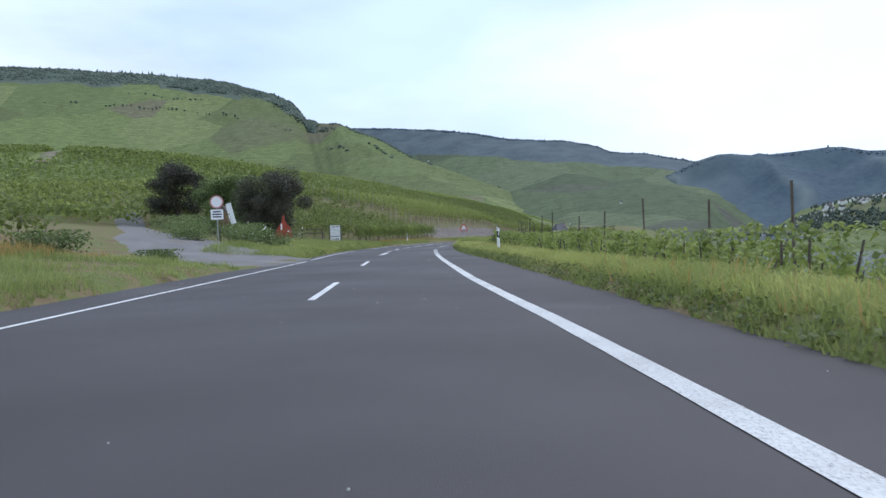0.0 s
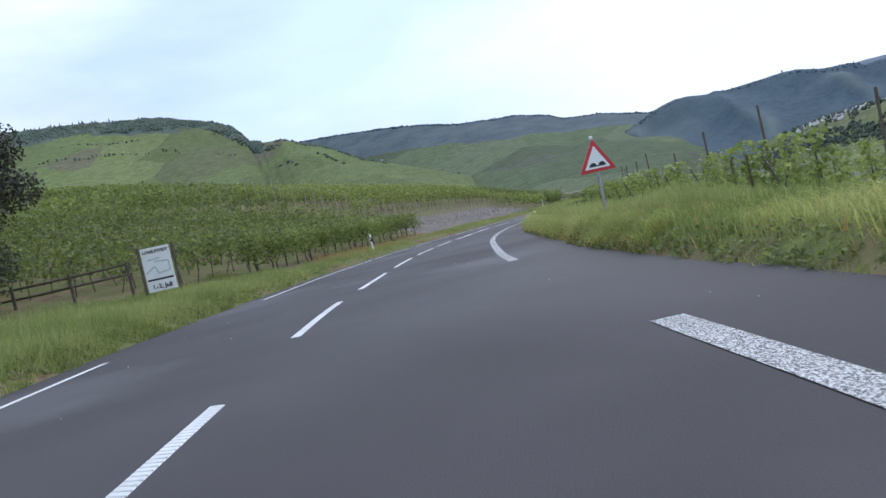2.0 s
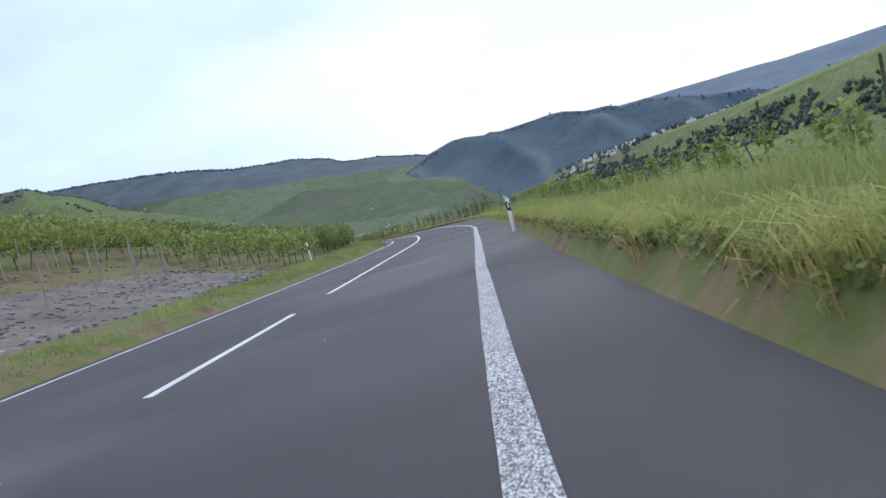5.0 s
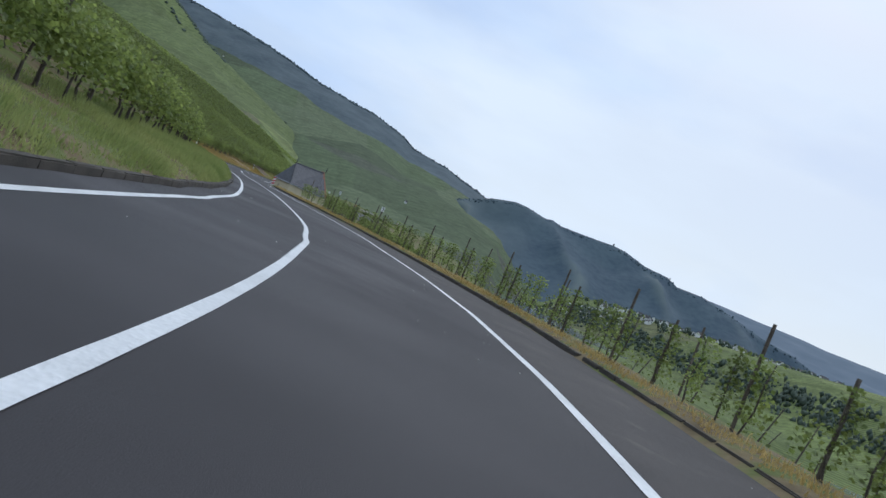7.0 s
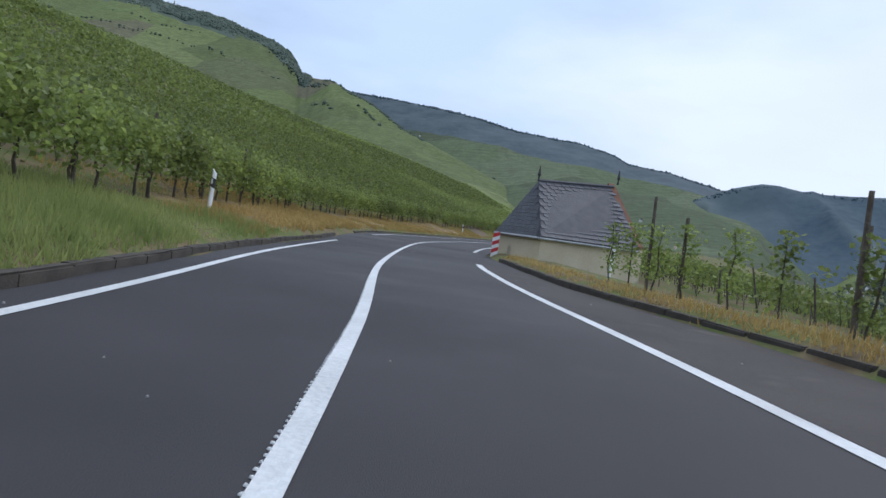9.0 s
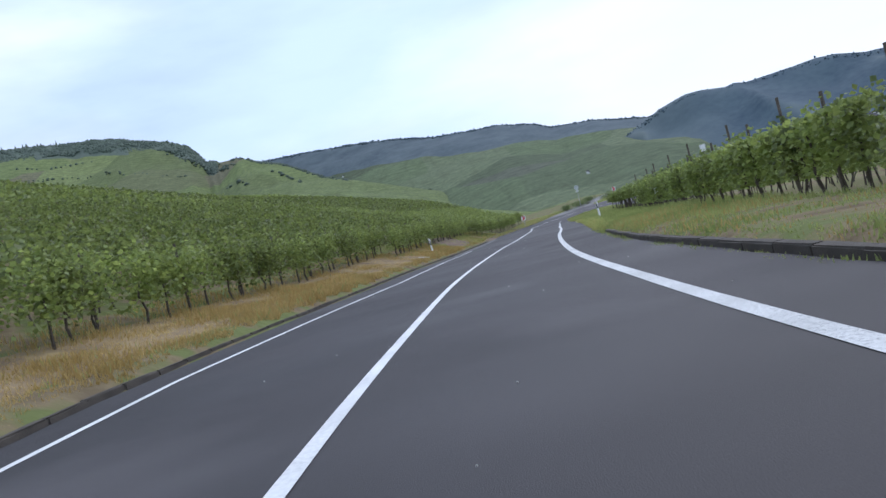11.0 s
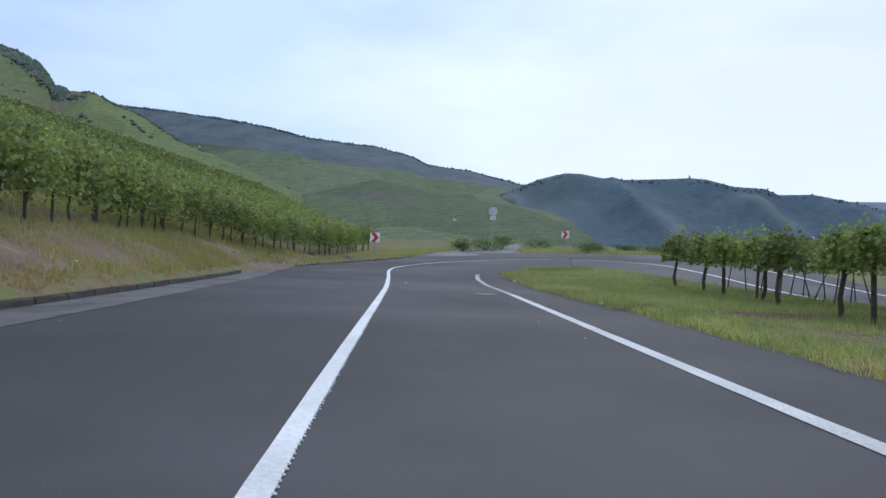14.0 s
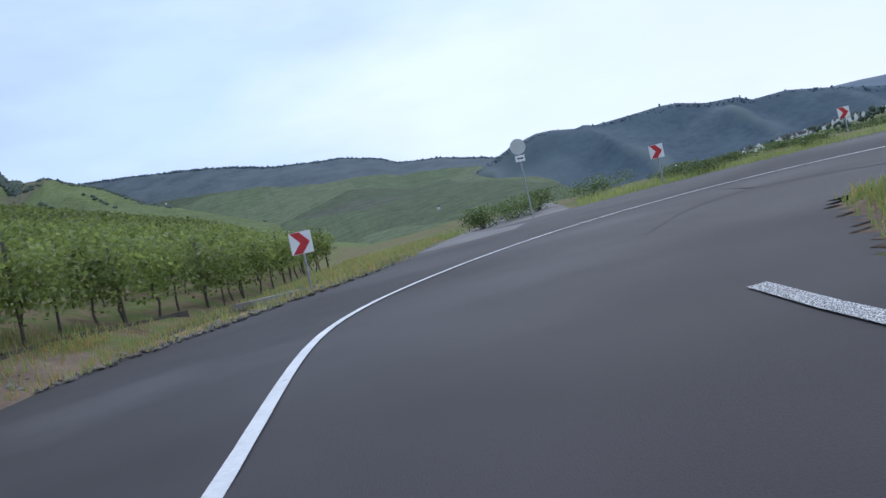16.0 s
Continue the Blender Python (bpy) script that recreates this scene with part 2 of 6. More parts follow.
def axis_x(y):
    """The road's centre line west to east, carried on as a gentle line beyond both ends."""
    keys = [(150.0, -4000), (40.0, -400), *AXIS, (30.5, 345), (95.0, 700), (250.0, 1500), (700.0, 4000)]
    return np.interp(y, [k[1] for k in keys], [k[0] for k in keys])


EDGE_Y = LINE[:TURN_IN + 1, 1]


def left_edge_x(y):
    return axis_x(y) - np.interp(y, EDGE_Y, LEFT_EDGE[:TURN_IN + 1])


def right_edge_x(y):
    return axis_x(y) + np.interp(y, EDGE_Y, RIGHT_EDGE[:TURN_IN + 1])


def wobble(x, y, size):
    return np.sin(x / size + 1.3 * np.sin(y / size * 0.7)) * np.cos(y / size * 1.1 + 0.6 * np.sin(x / size * 0.9))


def level(x, y):
    """Height of the land: flat along the road, up the vineyard slope to the west, down to the river and up again to the east."""
    x, y = np.asarray(x, float), np.asarray(y, float)
    west, east = left_edge_x(y) - x, x - right_edge_x(y)
    w, e = np.maximum(west, 0), np.maximum(east, 0)
    # banked hairpin
    tilt = np.clip(0.05 * (x - 30) + 0.028 * (y - 338), 0, 4) * step_up(y, 318, 345) * (1 - step_up(y, 420, 600))
    # vineyard hill
    bank = 0.22 * step_up(w, 0.0, 0.5) + 0.12 * np.minimum(w, 3) + np.interp(y, [285, 320, 352, 372], [0, 0.75, 0.85, 0.3]) * step_up(w, 0.3, 3.6)
    bank = bank * (1 - 0.85 * np.exp(-((y - 31.5) / 6.5) ** 4) * (1 - step_up(w, 9, 14)))
    steep = np.interp(y, [-400, 0, 60, 90, 150, 210, 260, 300, 360, 650, 900, 1200], [0.2, 0.16, 0.12, 0.1, 0.14, 0.27, 0.31, 0.33, 0.34, 0.33, 0.2, 0.06])
    brow = np.interp(y, [60, 140, 220], [190.0, 160.0, 88.0])
    over = np.maximum(w - 3, 0)
    up = steep * brow * np.tanh((over / brow) ** 3) ** (1 / 3) + 0.004 * np.clip(over - brow, 0, 2000)
    up = up + step_up(w, 50, 140) * 1.6 * wobble(x, y, 60.0)
    # steeper foot of the slope beside the bare plot
    up = up + np.interp(y, [72, 94, 125, 165, 200], [0.0, 0.19, 0.17, 0.05, 0.0]) * over * np.exp(-((over / 45) ** 2))
    up = up + 1.3 * step_up(y, 103, 111) * (1 - step_up(y, 145, 195)) * step_up(w, 8, 15) * (1 - step_up(w, 34, 80))
    hill = bank + up
    # fall to the river, the far bank and its slope
    sunk = np.interp(y, [-80, -30, 40, 60, 132, 150], [0.55, 0.55, 0.5, 0.3, 0.3, 0.0])
    down = np.interp(y, [48, 60, 128, 142], [0.18, 0.3, 0.3, 0.18]) * step_up(e, 0.0, 0.4) - sunk * step_up(e, 1.4, 3.2) - np.interp(y, [-80, 120, 150, 172, 244, 258], [0.2, 0.2, 0.22, 0.3, 0.3, 0.1]) * np.clip(e - 2.5, 0, 15) - 0.24 * np.clip(e - 17.5, 0, 48)
    down = down * np.where(y > 300, 1 - 0.9 * step_up(y, 300, 318) * (1 - step_up(y, 378, 420)) * (1 - step_up(e, 22, 60)), 1)
    down = down - 0.1 * step_up(y, 322, 327) * (1 - step_up(y, 364, 372)) * (1 - step_up(e, 14, 19))
    far = step_up(e, 192, 275) * 33 + 0.06 * np.clip(e - 240, 0, 900)
    return tilt + np.where(west > 0, hill, 0) + np.where(east > 0, down + far, 0)


def mesh_object(name, verts, faces, mats, parent=None, smooth=False, slots=None):
    me = bpy.data.meshes.new(name)
    me.from_pydata([tuple(map(float, v)) for v in verts], [], faces)
    for m in mats if isinstance(mats, (list, tuple)) else [mats]:
        me.materials.append(m)
    if slots is not None:
        me.polygons.foreach_set("material_index", slots)
    if smooth:
        me.polygons.foreach_set("use_smooth", [True] * len(me.polygons))
    me.update()
    ob = new(name, me)
    ob.parent = parent
    return ob


def grid_faces(rows, cols):
    return [(r * cols + c, r * cols + c + 1, (r + 1) * cols + c + 1, (r + 1) * cols + c) for r in range(rows - 1) for c in range(cols - 1)]


def land_material(name="vineyard_land", plot=0.011, rowing=0.16, deep=0.72, tint=(1, 1, 1), wall=0.75):
    """Soil and grass near the road; farther off vineyard plots with rows that run up the slope, meadows and brown terraces."""
    m = bpy.data.materials.new(name)
    m.use_nodes = True
    n, l = m.node_tree.nodes, m.node_tree.links
    b = n["Principled BSDF"]
    b.inputs["Roughness"].default_value, b.inputs["Specular IOR Level"].default_value = 0.95, 0.15
    co = n.new("ShaderNodeTexCoord")

    def noise_of(scale, detail=5.0):
        t = n.new("ShaderNodeTexNoise")
        t.inputs["Scale"].default_value, t.inputs["Detail"].default_value = scale, detail
        l.new(co.outputs["Object"], t.inputs["Vector"])
        return t.outputs["Fac"]

    def ramp(fac, *stops):
        r = n.new("ShaderNodeValToRGB")
        while len(r.color_ramp.elements) < len(stops):
            r.color_ramp.elements.new(0.5)
        for el, (p, c) in zip(r.color_ramp.elements, stops):
            el.position, el.color = p, (*c, 1)
        l.new(fac, r.inputs["Fac"])
        return r.outputs["Color"]

    def blend(fac, a, c, kind="MIX"):
        x = n.new("ShaderNodeMix")
        x.data_type, x.blend_type = "RGBA", kind
        for sock, v in ((0, fac), (6, a), (7, c)):
            if isinstance(v, (int, float)):
                x.inputs[sock].default_value = v
            else:
                l.new(v, x.inputs[sock])
        return x.outputs[2]

    plots = n.new("ShaderNodeTexVoronoi")
    plots.inputs["Scale"].default_value = plot
    stretch = n.new("ShaderNodeMapping")
    stretch.inputs["Scale"].default_value = (1.0, 0.55, 0.2)
    warp = n.new("ShaderNodeMix")
    warp.data_type = "RGBA"
    warp.blend_type, warp.inputs[0].default_value = "LINEAR_LIGHT", 6.0
    wn_ = n.new("ShaderNodeTexNoise")
    wn_.inputs["Scale"].default_value = 0.01
    l.new(co.outputs["Object"], wn_.inputs["Vector"])
    l.new(co.outputs["Object"], warp.inputs[6])
    l.new(wn_.outputs["Color"], warp.inputs[7])
    l.new(warp.outputs[2], stretch.inputs["Vector"])
    l.new(stretch.outputs["Vector"], plots.inputs["Vector"])
    sep = n.new("ShaderNodeSeparateColor")
    l.new(plots.outputs["Color"], sep.inputs["Color"])
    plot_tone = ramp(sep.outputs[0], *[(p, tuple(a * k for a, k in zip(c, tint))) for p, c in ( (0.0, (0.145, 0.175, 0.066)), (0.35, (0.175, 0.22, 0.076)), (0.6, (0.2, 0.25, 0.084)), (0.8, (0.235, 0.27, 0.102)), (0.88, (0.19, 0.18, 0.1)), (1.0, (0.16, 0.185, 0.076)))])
    rows = n.new("ShaderNodeTexWave")
    rows.bands_direction = "Y"
    rows.inputs["Scale"].default_value, rows.inputs["Distortion"].default_value = rowing, 0.6
    l.new(co.outputs["Object"], rows.inputs["Vector"])
    stripes = ramp(rows.outputs["Fac"], (0.25, (deep,) * 3), (0.7, (1.08, 1.08, 1.08)))
    field = blend(1.0, plot_tone, stripes, "MULTIPLY")
    mottled = ramp(noise_of(0.05), (0.3, (0.8, 0.8, 0.8)), (0.7, (1.15, 1.15, 1.15)))
    field = blend(1.0, field, mottled, "MULTIPLY")
    field = blend(1.0, field, ramp(noise_of(0.28, 8.0), (0.32, (0.68, 0.7, 0.7)), (0.68, (1.2, 1.18, 1.15))), "MULTIPLY")
    walls = n.new("ShaderNodeTexWave")
    walls.bands_direction, walls.wave_profile = "X", "SAW"
    walls.inputs["Scale"].default_value, walls.inputs["Distortion"].default_value = 0.0062, 3.0
    walls.inputs["Detail"].default_value, walls.inputs["Detail Scale"].default_value = 3.0, 0.6
    l.new(co.outputs["Object"], walls.inputs["Vector"])
    edge_of_terrace = ramp(walls.outputs["Fac"], (0.0, (1, 1, 1)), (0.9, (1, 1, 1)), (0.94, (wall,) * 3), (1.0, (wall,) * 3))
    field = blend(1.0, field, edge_of_terrace, "MULTIPLY")
    near = ramp(noise_of(0.9), (0.3, (0.12, 0.088, 0.052)), (0.45, (0.2, 0.155, 0.085)), (0.56, (0.13, 0.15, 0.05)), (0.75, (0.17, 0.19, 0.065)))
    attr = n.new("ShaderNodeAttribute")
    attr.attribute_name = "soil_share"
    colour = blend(attr.outputs["Fac"], field, near)
    l.new(colour, b.inputs["Base Color"])
    bump = n.new("ShaderNodeBump")
    bump.inputs["Strength"].default_value, bump.inputs["Distance"].default_value = 0.7, 0.12
    l.new(noise_of(3.0), bump.inputs["Height"])
    l.new(bump.outputs["Normal"], b.inputs["Normal"])
    return m


LAND = land_material(deep=0.6)
LAND_NEAR = material("dry_verge_soil", (0.15, 0.1, 0.052), (0.29, 0.205, 0.098), 0.9, 0.95, 0.7, fine=8, spots=((0.33, 0.24, 0.1), 1.1, 0.54))

# ---------------------------------------------------------------- ground, road and water
OUT = [0, 0.25, 0.5, 0.9, 1.5, 2.3, 3.2, 4.5, 6, 8, 10.5, 14, 18, 24, 32, 42, 55, 70, 90, 112, 135, 160, 190, 220, 255, 290, 330, 375, 420, 470, 530, 600, 680, 780, 900, 1050, 1250, 1600, 2200, 3200, 4600]
STATIONS = np.r_[-4500, -3000, -2000, -1300, -800, -500, -350, -250, -180, -130, -100, np.arange(-80, 400, 1.5), np.arange(400, 600, 8), np.arange(600, 2000, 25), 2100, 2300, 2600, 3000, 3600, 4500]
gv, share = [], []
for y in STATIONS:
    lx, rx = float(left_edge_x(y)), float(right_edge_x(y))
    xs = [lx - o for o in reversed(OUT)] + [lx + (rx - lx) * k / 4 for k in (1, 2, 3)] + [rx + o for o in OUT]
    zs = level(np.array(xs), np.full(len(xs), y))
    for j, (x, zz) in enumerate(zip(xs, zs)):
        inside = lx - 0.01 <= x <= rx + 0.01
        gv.append((x, y, zz - (0.05 if inside else 0)))
        off = max(lx - x, x - rx, 0)
        share.append(float(np.interp(off, [0, 22, 60], [1, 1, 0])) * (1.0 if y < 420 else 0.0))
ground = mesh_object("ground", gv, grid_faces(len(STATIONS), len(OUT) * 2 + 3), LAND, smooth=True)
ground.data.attributes.new("soil_share", "FLOAT", "POINT").data.foreach_set("value", share)
tagged(ground, "vineyard slope and valley land, green and brown", "ground", kind="structure")



def bend_plane(x, y):
    """The banked asphalt of the hairpin."""
    return np.clip(0.05 * (x - 30) + 0.028 * (y - 338), 0, 4) * step_up(y, 318, 345)


def road_z(q):
    """The asphalt's height: dead level to the hairpin, banked through it, then with the land."""
    z = float(bend_plane(q[0], q[1]))
    if q[0] > 37:
        u = float(step_up(340 - q[1], 0, 8))
        z = z * (1 - u) + (float(level(q[0], q[1])) + 0.03) * u
    return z


road_v = []
for i in range(len(LINE)):
    for k in range(7):
        u = k / 6
        off = LEFT_EDGE[i] * (1 - u) - RIGHT_EDGE[i] * u
        q = LINE[i] + SIDE[i] * off
        crumble = 0.06 * math.sin(i * 0.9) * math.sin(i * 0.37 + 1) if k in (0, 6) else 0
        q = q + SIDE[i] * crumble
        road_v.append((q[0], q[1], road_z(q)))
road_slots = [int(i < APEX and LINE[i, 1] > 145 or i >= APEX) for i in range(len(LINE) - 1) for k in range(6)]
road = mesh_object("road", road_v, grid_faces(len(LINE), 7), [ASPHALT, ASPHALT_DARK], smooth=True, slots=road_slots)
tagged(road, "grey asphalt country road with white markings", "road", kind="structure")


def in_island(x, y):
    """Inside the grass island of the hairpin."""
    return (y < 343.2) & (y > 325) & (x > 33.35 - (338 - y) * 0.14 + np.maximum(0, y - 339.5) * 0.6) & (x < 39.3 - np.maximum(0, y - 341) * 0.5)


cells_x, cells_y = np.arange(31.5, 41.5, 0.25), np.arange(325, 351, 0.25)
gx, gy = np.meshgrid(cells_x, cells_y)
apron_z, mound_z = bend_plane(gx, gy) - 0.005, bend_plane(gx, gy) + 0.07 + 0.03 * wobble(gx, gy, 0.5)
apron_f, mound_f = [], []
for f in grid_faces(len(cells_y), len(cells_x)):
    cx, cy = np.mean(gx.ravel()[list(f)]), np.mean(gy.ravel()[list(f)])
    if in_island(cx, cy):
        mound_f.append(f)
    elif cy > 338:
        apron_f.append(f)
apron = mesh_object("road_apron", np.stack([gx, gy, apron_z], -1).reshape(-1, 3), apron_f, ASPHALT_DARK, smooth=True)
tagged(apron, "dark asphalt widening inside the hairpin", "road", kind="structure")
mound = mesh_object("traffic_island", np.stack([gx, gy, mound_z], -1).reshape(-1, 3), mound_f, SOIL, smooth=True)
for v in mound.data.vertices:
    x, y = v.co.x, v.co.y
    if not all(in_island(x + a, y + b) for a in (-0.26, 0.26) for b in (-0.26, 0.26)):
        v.co.z = float(bend_plane(x, y)) - 0.06
tagged(mound, "low earth island inside the hairpin", "island", kind="structure")


def strip_marking(name, offsets, i0, i1, width, lift=0.006, step=1, mat=PAINT):
    """A painted line that follows the road at an offset to the left of its centre."""
    idx = list(range(i0, i1 + 1, step))
    v, rough = [], random.Random(i0)
    for i in idx:
        wide = width * (1 + 0.06 * (rough.random() - 0.5))
        for k in (-1, 1):
            q = LINE[i] + SIDE[i] * (offsets[i] + k * wide / 2)
            v.append((q[0], q[1], road_z(q) + lift + 0.007 * float(step_up(q[1], 333, 339))))
    return mesh_object(name, v, grid_faces(len(idx), 2), mat, road)


def station(y):
    return int(np.argmin(np.abs(LINE[:APEX, 1] - y)))


def cut_strip(name, y0, y1, offset, width):
    """A short painted bar between two exact northings, laid as low slanted ribs of thick paint."""
    v, f = [], []
    for y in np.arange(y0, y1 - 0.05, 0.075):
        x = np.interp(y, LINE[:APEX, 1], LINE[:APEX, 0])
        i, b = station(y), len(v)
        for z, inset in ((0.001, 0.0), (0.007, 0.006)):
            for a, o in ((inset, -1), (0.062 - inset, -1), (0.062 - inset, 1), (inset, 1)):
                q = np.array((x, y)) + WAY[i] * (a + 0.03 * o) + SIDE[i] * (offset + o * (width / 2 - inset))
                v.append((q[0], q[1], z))
        f += [(b + 4, b + 5, b + 6, b + 7)] + [(b + k, b + (k + 1) % 4, b + 4 + (k + 1) % 4, b + 4 + k) for k in range(4)]
    return mesh_object(name, v, f, PAINT, road)


for y0, y1 in ((-30.8, -26.4), (-16.6, -12.2), (-2.4, 2.1), (11.8, 16.4), (26.0, 30.5), (48.1, 52.0), (55.5, 59.7), (62.1, 66.7), (69.1, 73.9), (76.2, 80.7), (82.6, 86.8),
               (95.6, 100.6), (103.4, 107.8), (109.9, 115.2), (117.2, 122.4)):
    cut_strip("centre_dash", y0, y1, 0.0, 0.13)
strip_marking("centre_line", np.zeros(len(LINE)), station(125), APEX + 60, 0.122)
strip_marking("edge_line", LEFT_LINE, 0, station(34), 0.12)
strip_marking("edge_line", LEFT_LINE, station(36), station(57.9), 0.12)
strip_marking("edge_line", LEFT_LINE, station(67), station(245), 0.12)
strip_marking("edge_line", LEFT_LINE, station(259), station(305), 0.12)
strip_marking("worn_edge", LEFT_EDGE - 0.5, station(303), station(350), 0.85, mat=WORN_EDGE)
strip_marking("edge_line", -RIGHT_LINE, 0, station(39), 0.2, mat=PAINT_PITTED)
strip_marking("edge_line", -RIGHT_LINE + 0.09 * step_up(NORTHING, 39, 48), station(39), station(51.6), 0.23, mat=PAINT_ROUGH)
strip_marking("edge_line", -RIGHT_LINE, station(60.3), station(170), 0.19, mat=PAINT_ROUGH)
strip_marking("edge_line", -RIGHT_LINE, station(170), station(241), 0.165)
strip_marking("edge_line", -RIGHT_LINE, station(252), station(312), 0.165, mat=PAINT_PITTED)
strip_marking("edge_line", -RIGHT_LINE, station(312), station(330), 0.165, mat=PAINT_PITTED)
strip_marking("edge_line", -RIGHT_LINE, station(330), station(340.6), 0.15, mat=PAINT_ROUGH)
dust_v = []
dust_at = range(station(168), station(242))
for i in dust_at:
    for off in (-RIGHT_LINE[i] - 0.1, -(RIGHT_LINE[i] + RIGHT_EDGE[i]) / 2, -RIGHT_EDGE[i] + 0.03):
        q = LINE[i] + SIDE[i] * off
        dust_v.append((q[0], q[1], road_z(q) + 0.004))
mesh_object("shoulder", dust_v, grid_faces(len(dust_at), 3), SHOULDER, road)
strip_marking("edge_line", LEFT_LINE * 0 + 3.3, APEX + 26, len(LINE) - 1, 0.12)


def bent_arrow(y0):
    """The painted arrow that sends traffic back into its lane: a tapering shaft and a slanted head."""
    shape = [(0.0, 0.03), (-0.1, -0.18), (3.4, -0.3), (6.0, -0.2), (4.6, 0.17), (3.75, -0.07)]
    v = []
    for a, o in shape:
        y = y0 + a
        x = np.interp(y, LINE[:APEX, 1], LINE[:APEX, 0])
        q = np.array((x, y)) + SIDE[station(y)] * o
        v.append((q[0], q[1], 0.006))
    return mesh_object("arrow", v, [(0, 1, 2, 5), (2, 3, 4, 5)], PAINT, road)


bent_arrow(40.5)
bent_arrow(88.6)


def knob_line(y0, y1, offset, gap=0.1):
    """Raised paint drops along one edge of a ribbed marking."""
    v, f = [], []
    rough = random.Random(int(y0))
    for y in np.arange(y0, y1, gap):
        i = station(y)
        x = np.interp(y, LINE[:APEX, 1], LINE[:APEX, 0])
        q = np.array((x, y)) + SIDE[i] * (offset + rough.uniform(-0.006, 0.006))
        z, r, b = road_z(q) + 0.004, rough.uniform(0.008, 0.013), len(v)
        for k in range(6):
            v.append((q[0] + r * math.cos(k * math.pi / 3), q[1] + r * math.sin(k * math.pi / 3), z))
        for k in range(6):
            v.append((q[0] + 0.6 * r * math.cos(k * math.pi / 3), q[1] + 0.6 * r * math.sin(k * math.pi / 3), z + 0.007))
        f += [(b + k, b + (k + 1) % 6, b + 6 + (k + 1) % 6, b + 6 + k) for k in range(6)]
        f += [(b + 6, b + 7, b + 8, b + 9), (b + 6, b + 9, b + 10, b + 11)]
    ob = mesh_object("marking_knobs", v, f, PAINT, road)
    ob["label"] = "raised white paint drops"


knob_line(180, 232, 0.064, 0.075)
knob_line(312, 336, -0.064, 0.075)

# river
WATER = material("river_water", (0.1, 0.12, 0.13), (0.16, 0.18, 0.19), 0.02, 0.12, 0.15, fine=1.5)
rv = []
river_y = np.linspace(-900, 1500, 60)
for y in river_y:
    for o in (36, 205):
        rv.append((float(right_edge_x(y)) + o, y, -12.3))
river = mesh_object("river", rv, grid_faces(len(river_y), 2), WATER)
tagged(river, "broad calm grey river in the valley", "river", kind="structure")

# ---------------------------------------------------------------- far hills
# Duller and bluer by tint: haze painted into the far vineyards' colour.
HAZY_FAR_FIELD = land_material("hazy_far_vineyards", 0.007, 0.012, 0.97, (0.55, 0.575, 0.85), 0.92)
# Blue haze and the crowns' own shade are put into this wood's colour.
HAZY_RIVERSIDE_WOOD = material("hazy_riverside_wood", (0.034, 0.063, 0.09), (0.074, 0.112, 0.133), 0.02, 0.95, 0.0, fine=0.12, detail=9.0)
_n, _l = HAZY_RIVERSIDE_WOOD.node_tree.nodes, HAZY_RIVERSIDE_WOOD.node_tree.links
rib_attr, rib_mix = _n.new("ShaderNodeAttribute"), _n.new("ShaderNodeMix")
rib_attr.attribute_name, rib_mix.data_type = "pale_share", "RGBA"
# The ribs' tone carries the same blue-grey haze.
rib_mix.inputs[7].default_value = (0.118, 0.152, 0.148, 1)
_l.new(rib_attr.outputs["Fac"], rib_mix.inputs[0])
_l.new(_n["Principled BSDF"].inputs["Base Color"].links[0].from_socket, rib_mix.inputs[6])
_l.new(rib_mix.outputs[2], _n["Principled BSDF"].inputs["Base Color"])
# Bluish for haze and darkened for missing crown shade, both in the base colour.
HAZY_FAR_WOOD = material("hazy_far_wood", (0.034, 0.058, 0.072), (0.078, 0.108, 0.118), 0.02, 0.95, 0.0, fine=0.11, detail=9.0)
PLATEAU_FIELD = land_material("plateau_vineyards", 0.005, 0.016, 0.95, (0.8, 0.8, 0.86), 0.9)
# Distance haze on the last ridge, mixed straight into its base colour.
HAZY_HORIZON_WOOD = material("hazy_horizon_wood", (0.09, 0.13, 0.17), (0.13, 0.17, 0.21), 0.0025, 0.95, 0.0, fine=0.012, detail=9.0)


def crest_points(crest, gap=14):
    c = [Vector(q) for q in crest]
    line3 = []
    for a, b in zip(c, c[1:]):
        n = max(2, int((b - a).length / gap))
        line3 += [a.lerp(b, k / n) for k in range(n)]
    return line3 + [c[-1]]


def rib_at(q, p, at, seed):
    """How much of a rib of rock and grass shows at a point of a front: 1 on its back, 0 in the gullies. The west flank
    is paled too, to blend into the far hill as seen from the road.
    """
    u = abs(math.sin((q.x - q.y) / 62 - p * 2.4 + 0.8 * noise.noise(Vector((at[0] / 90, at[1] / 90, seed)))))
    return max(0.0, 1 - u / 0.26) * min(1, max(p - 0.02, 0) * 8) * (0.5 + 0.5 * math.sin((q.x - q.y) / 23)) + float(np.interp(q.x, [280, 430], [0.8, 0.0]))


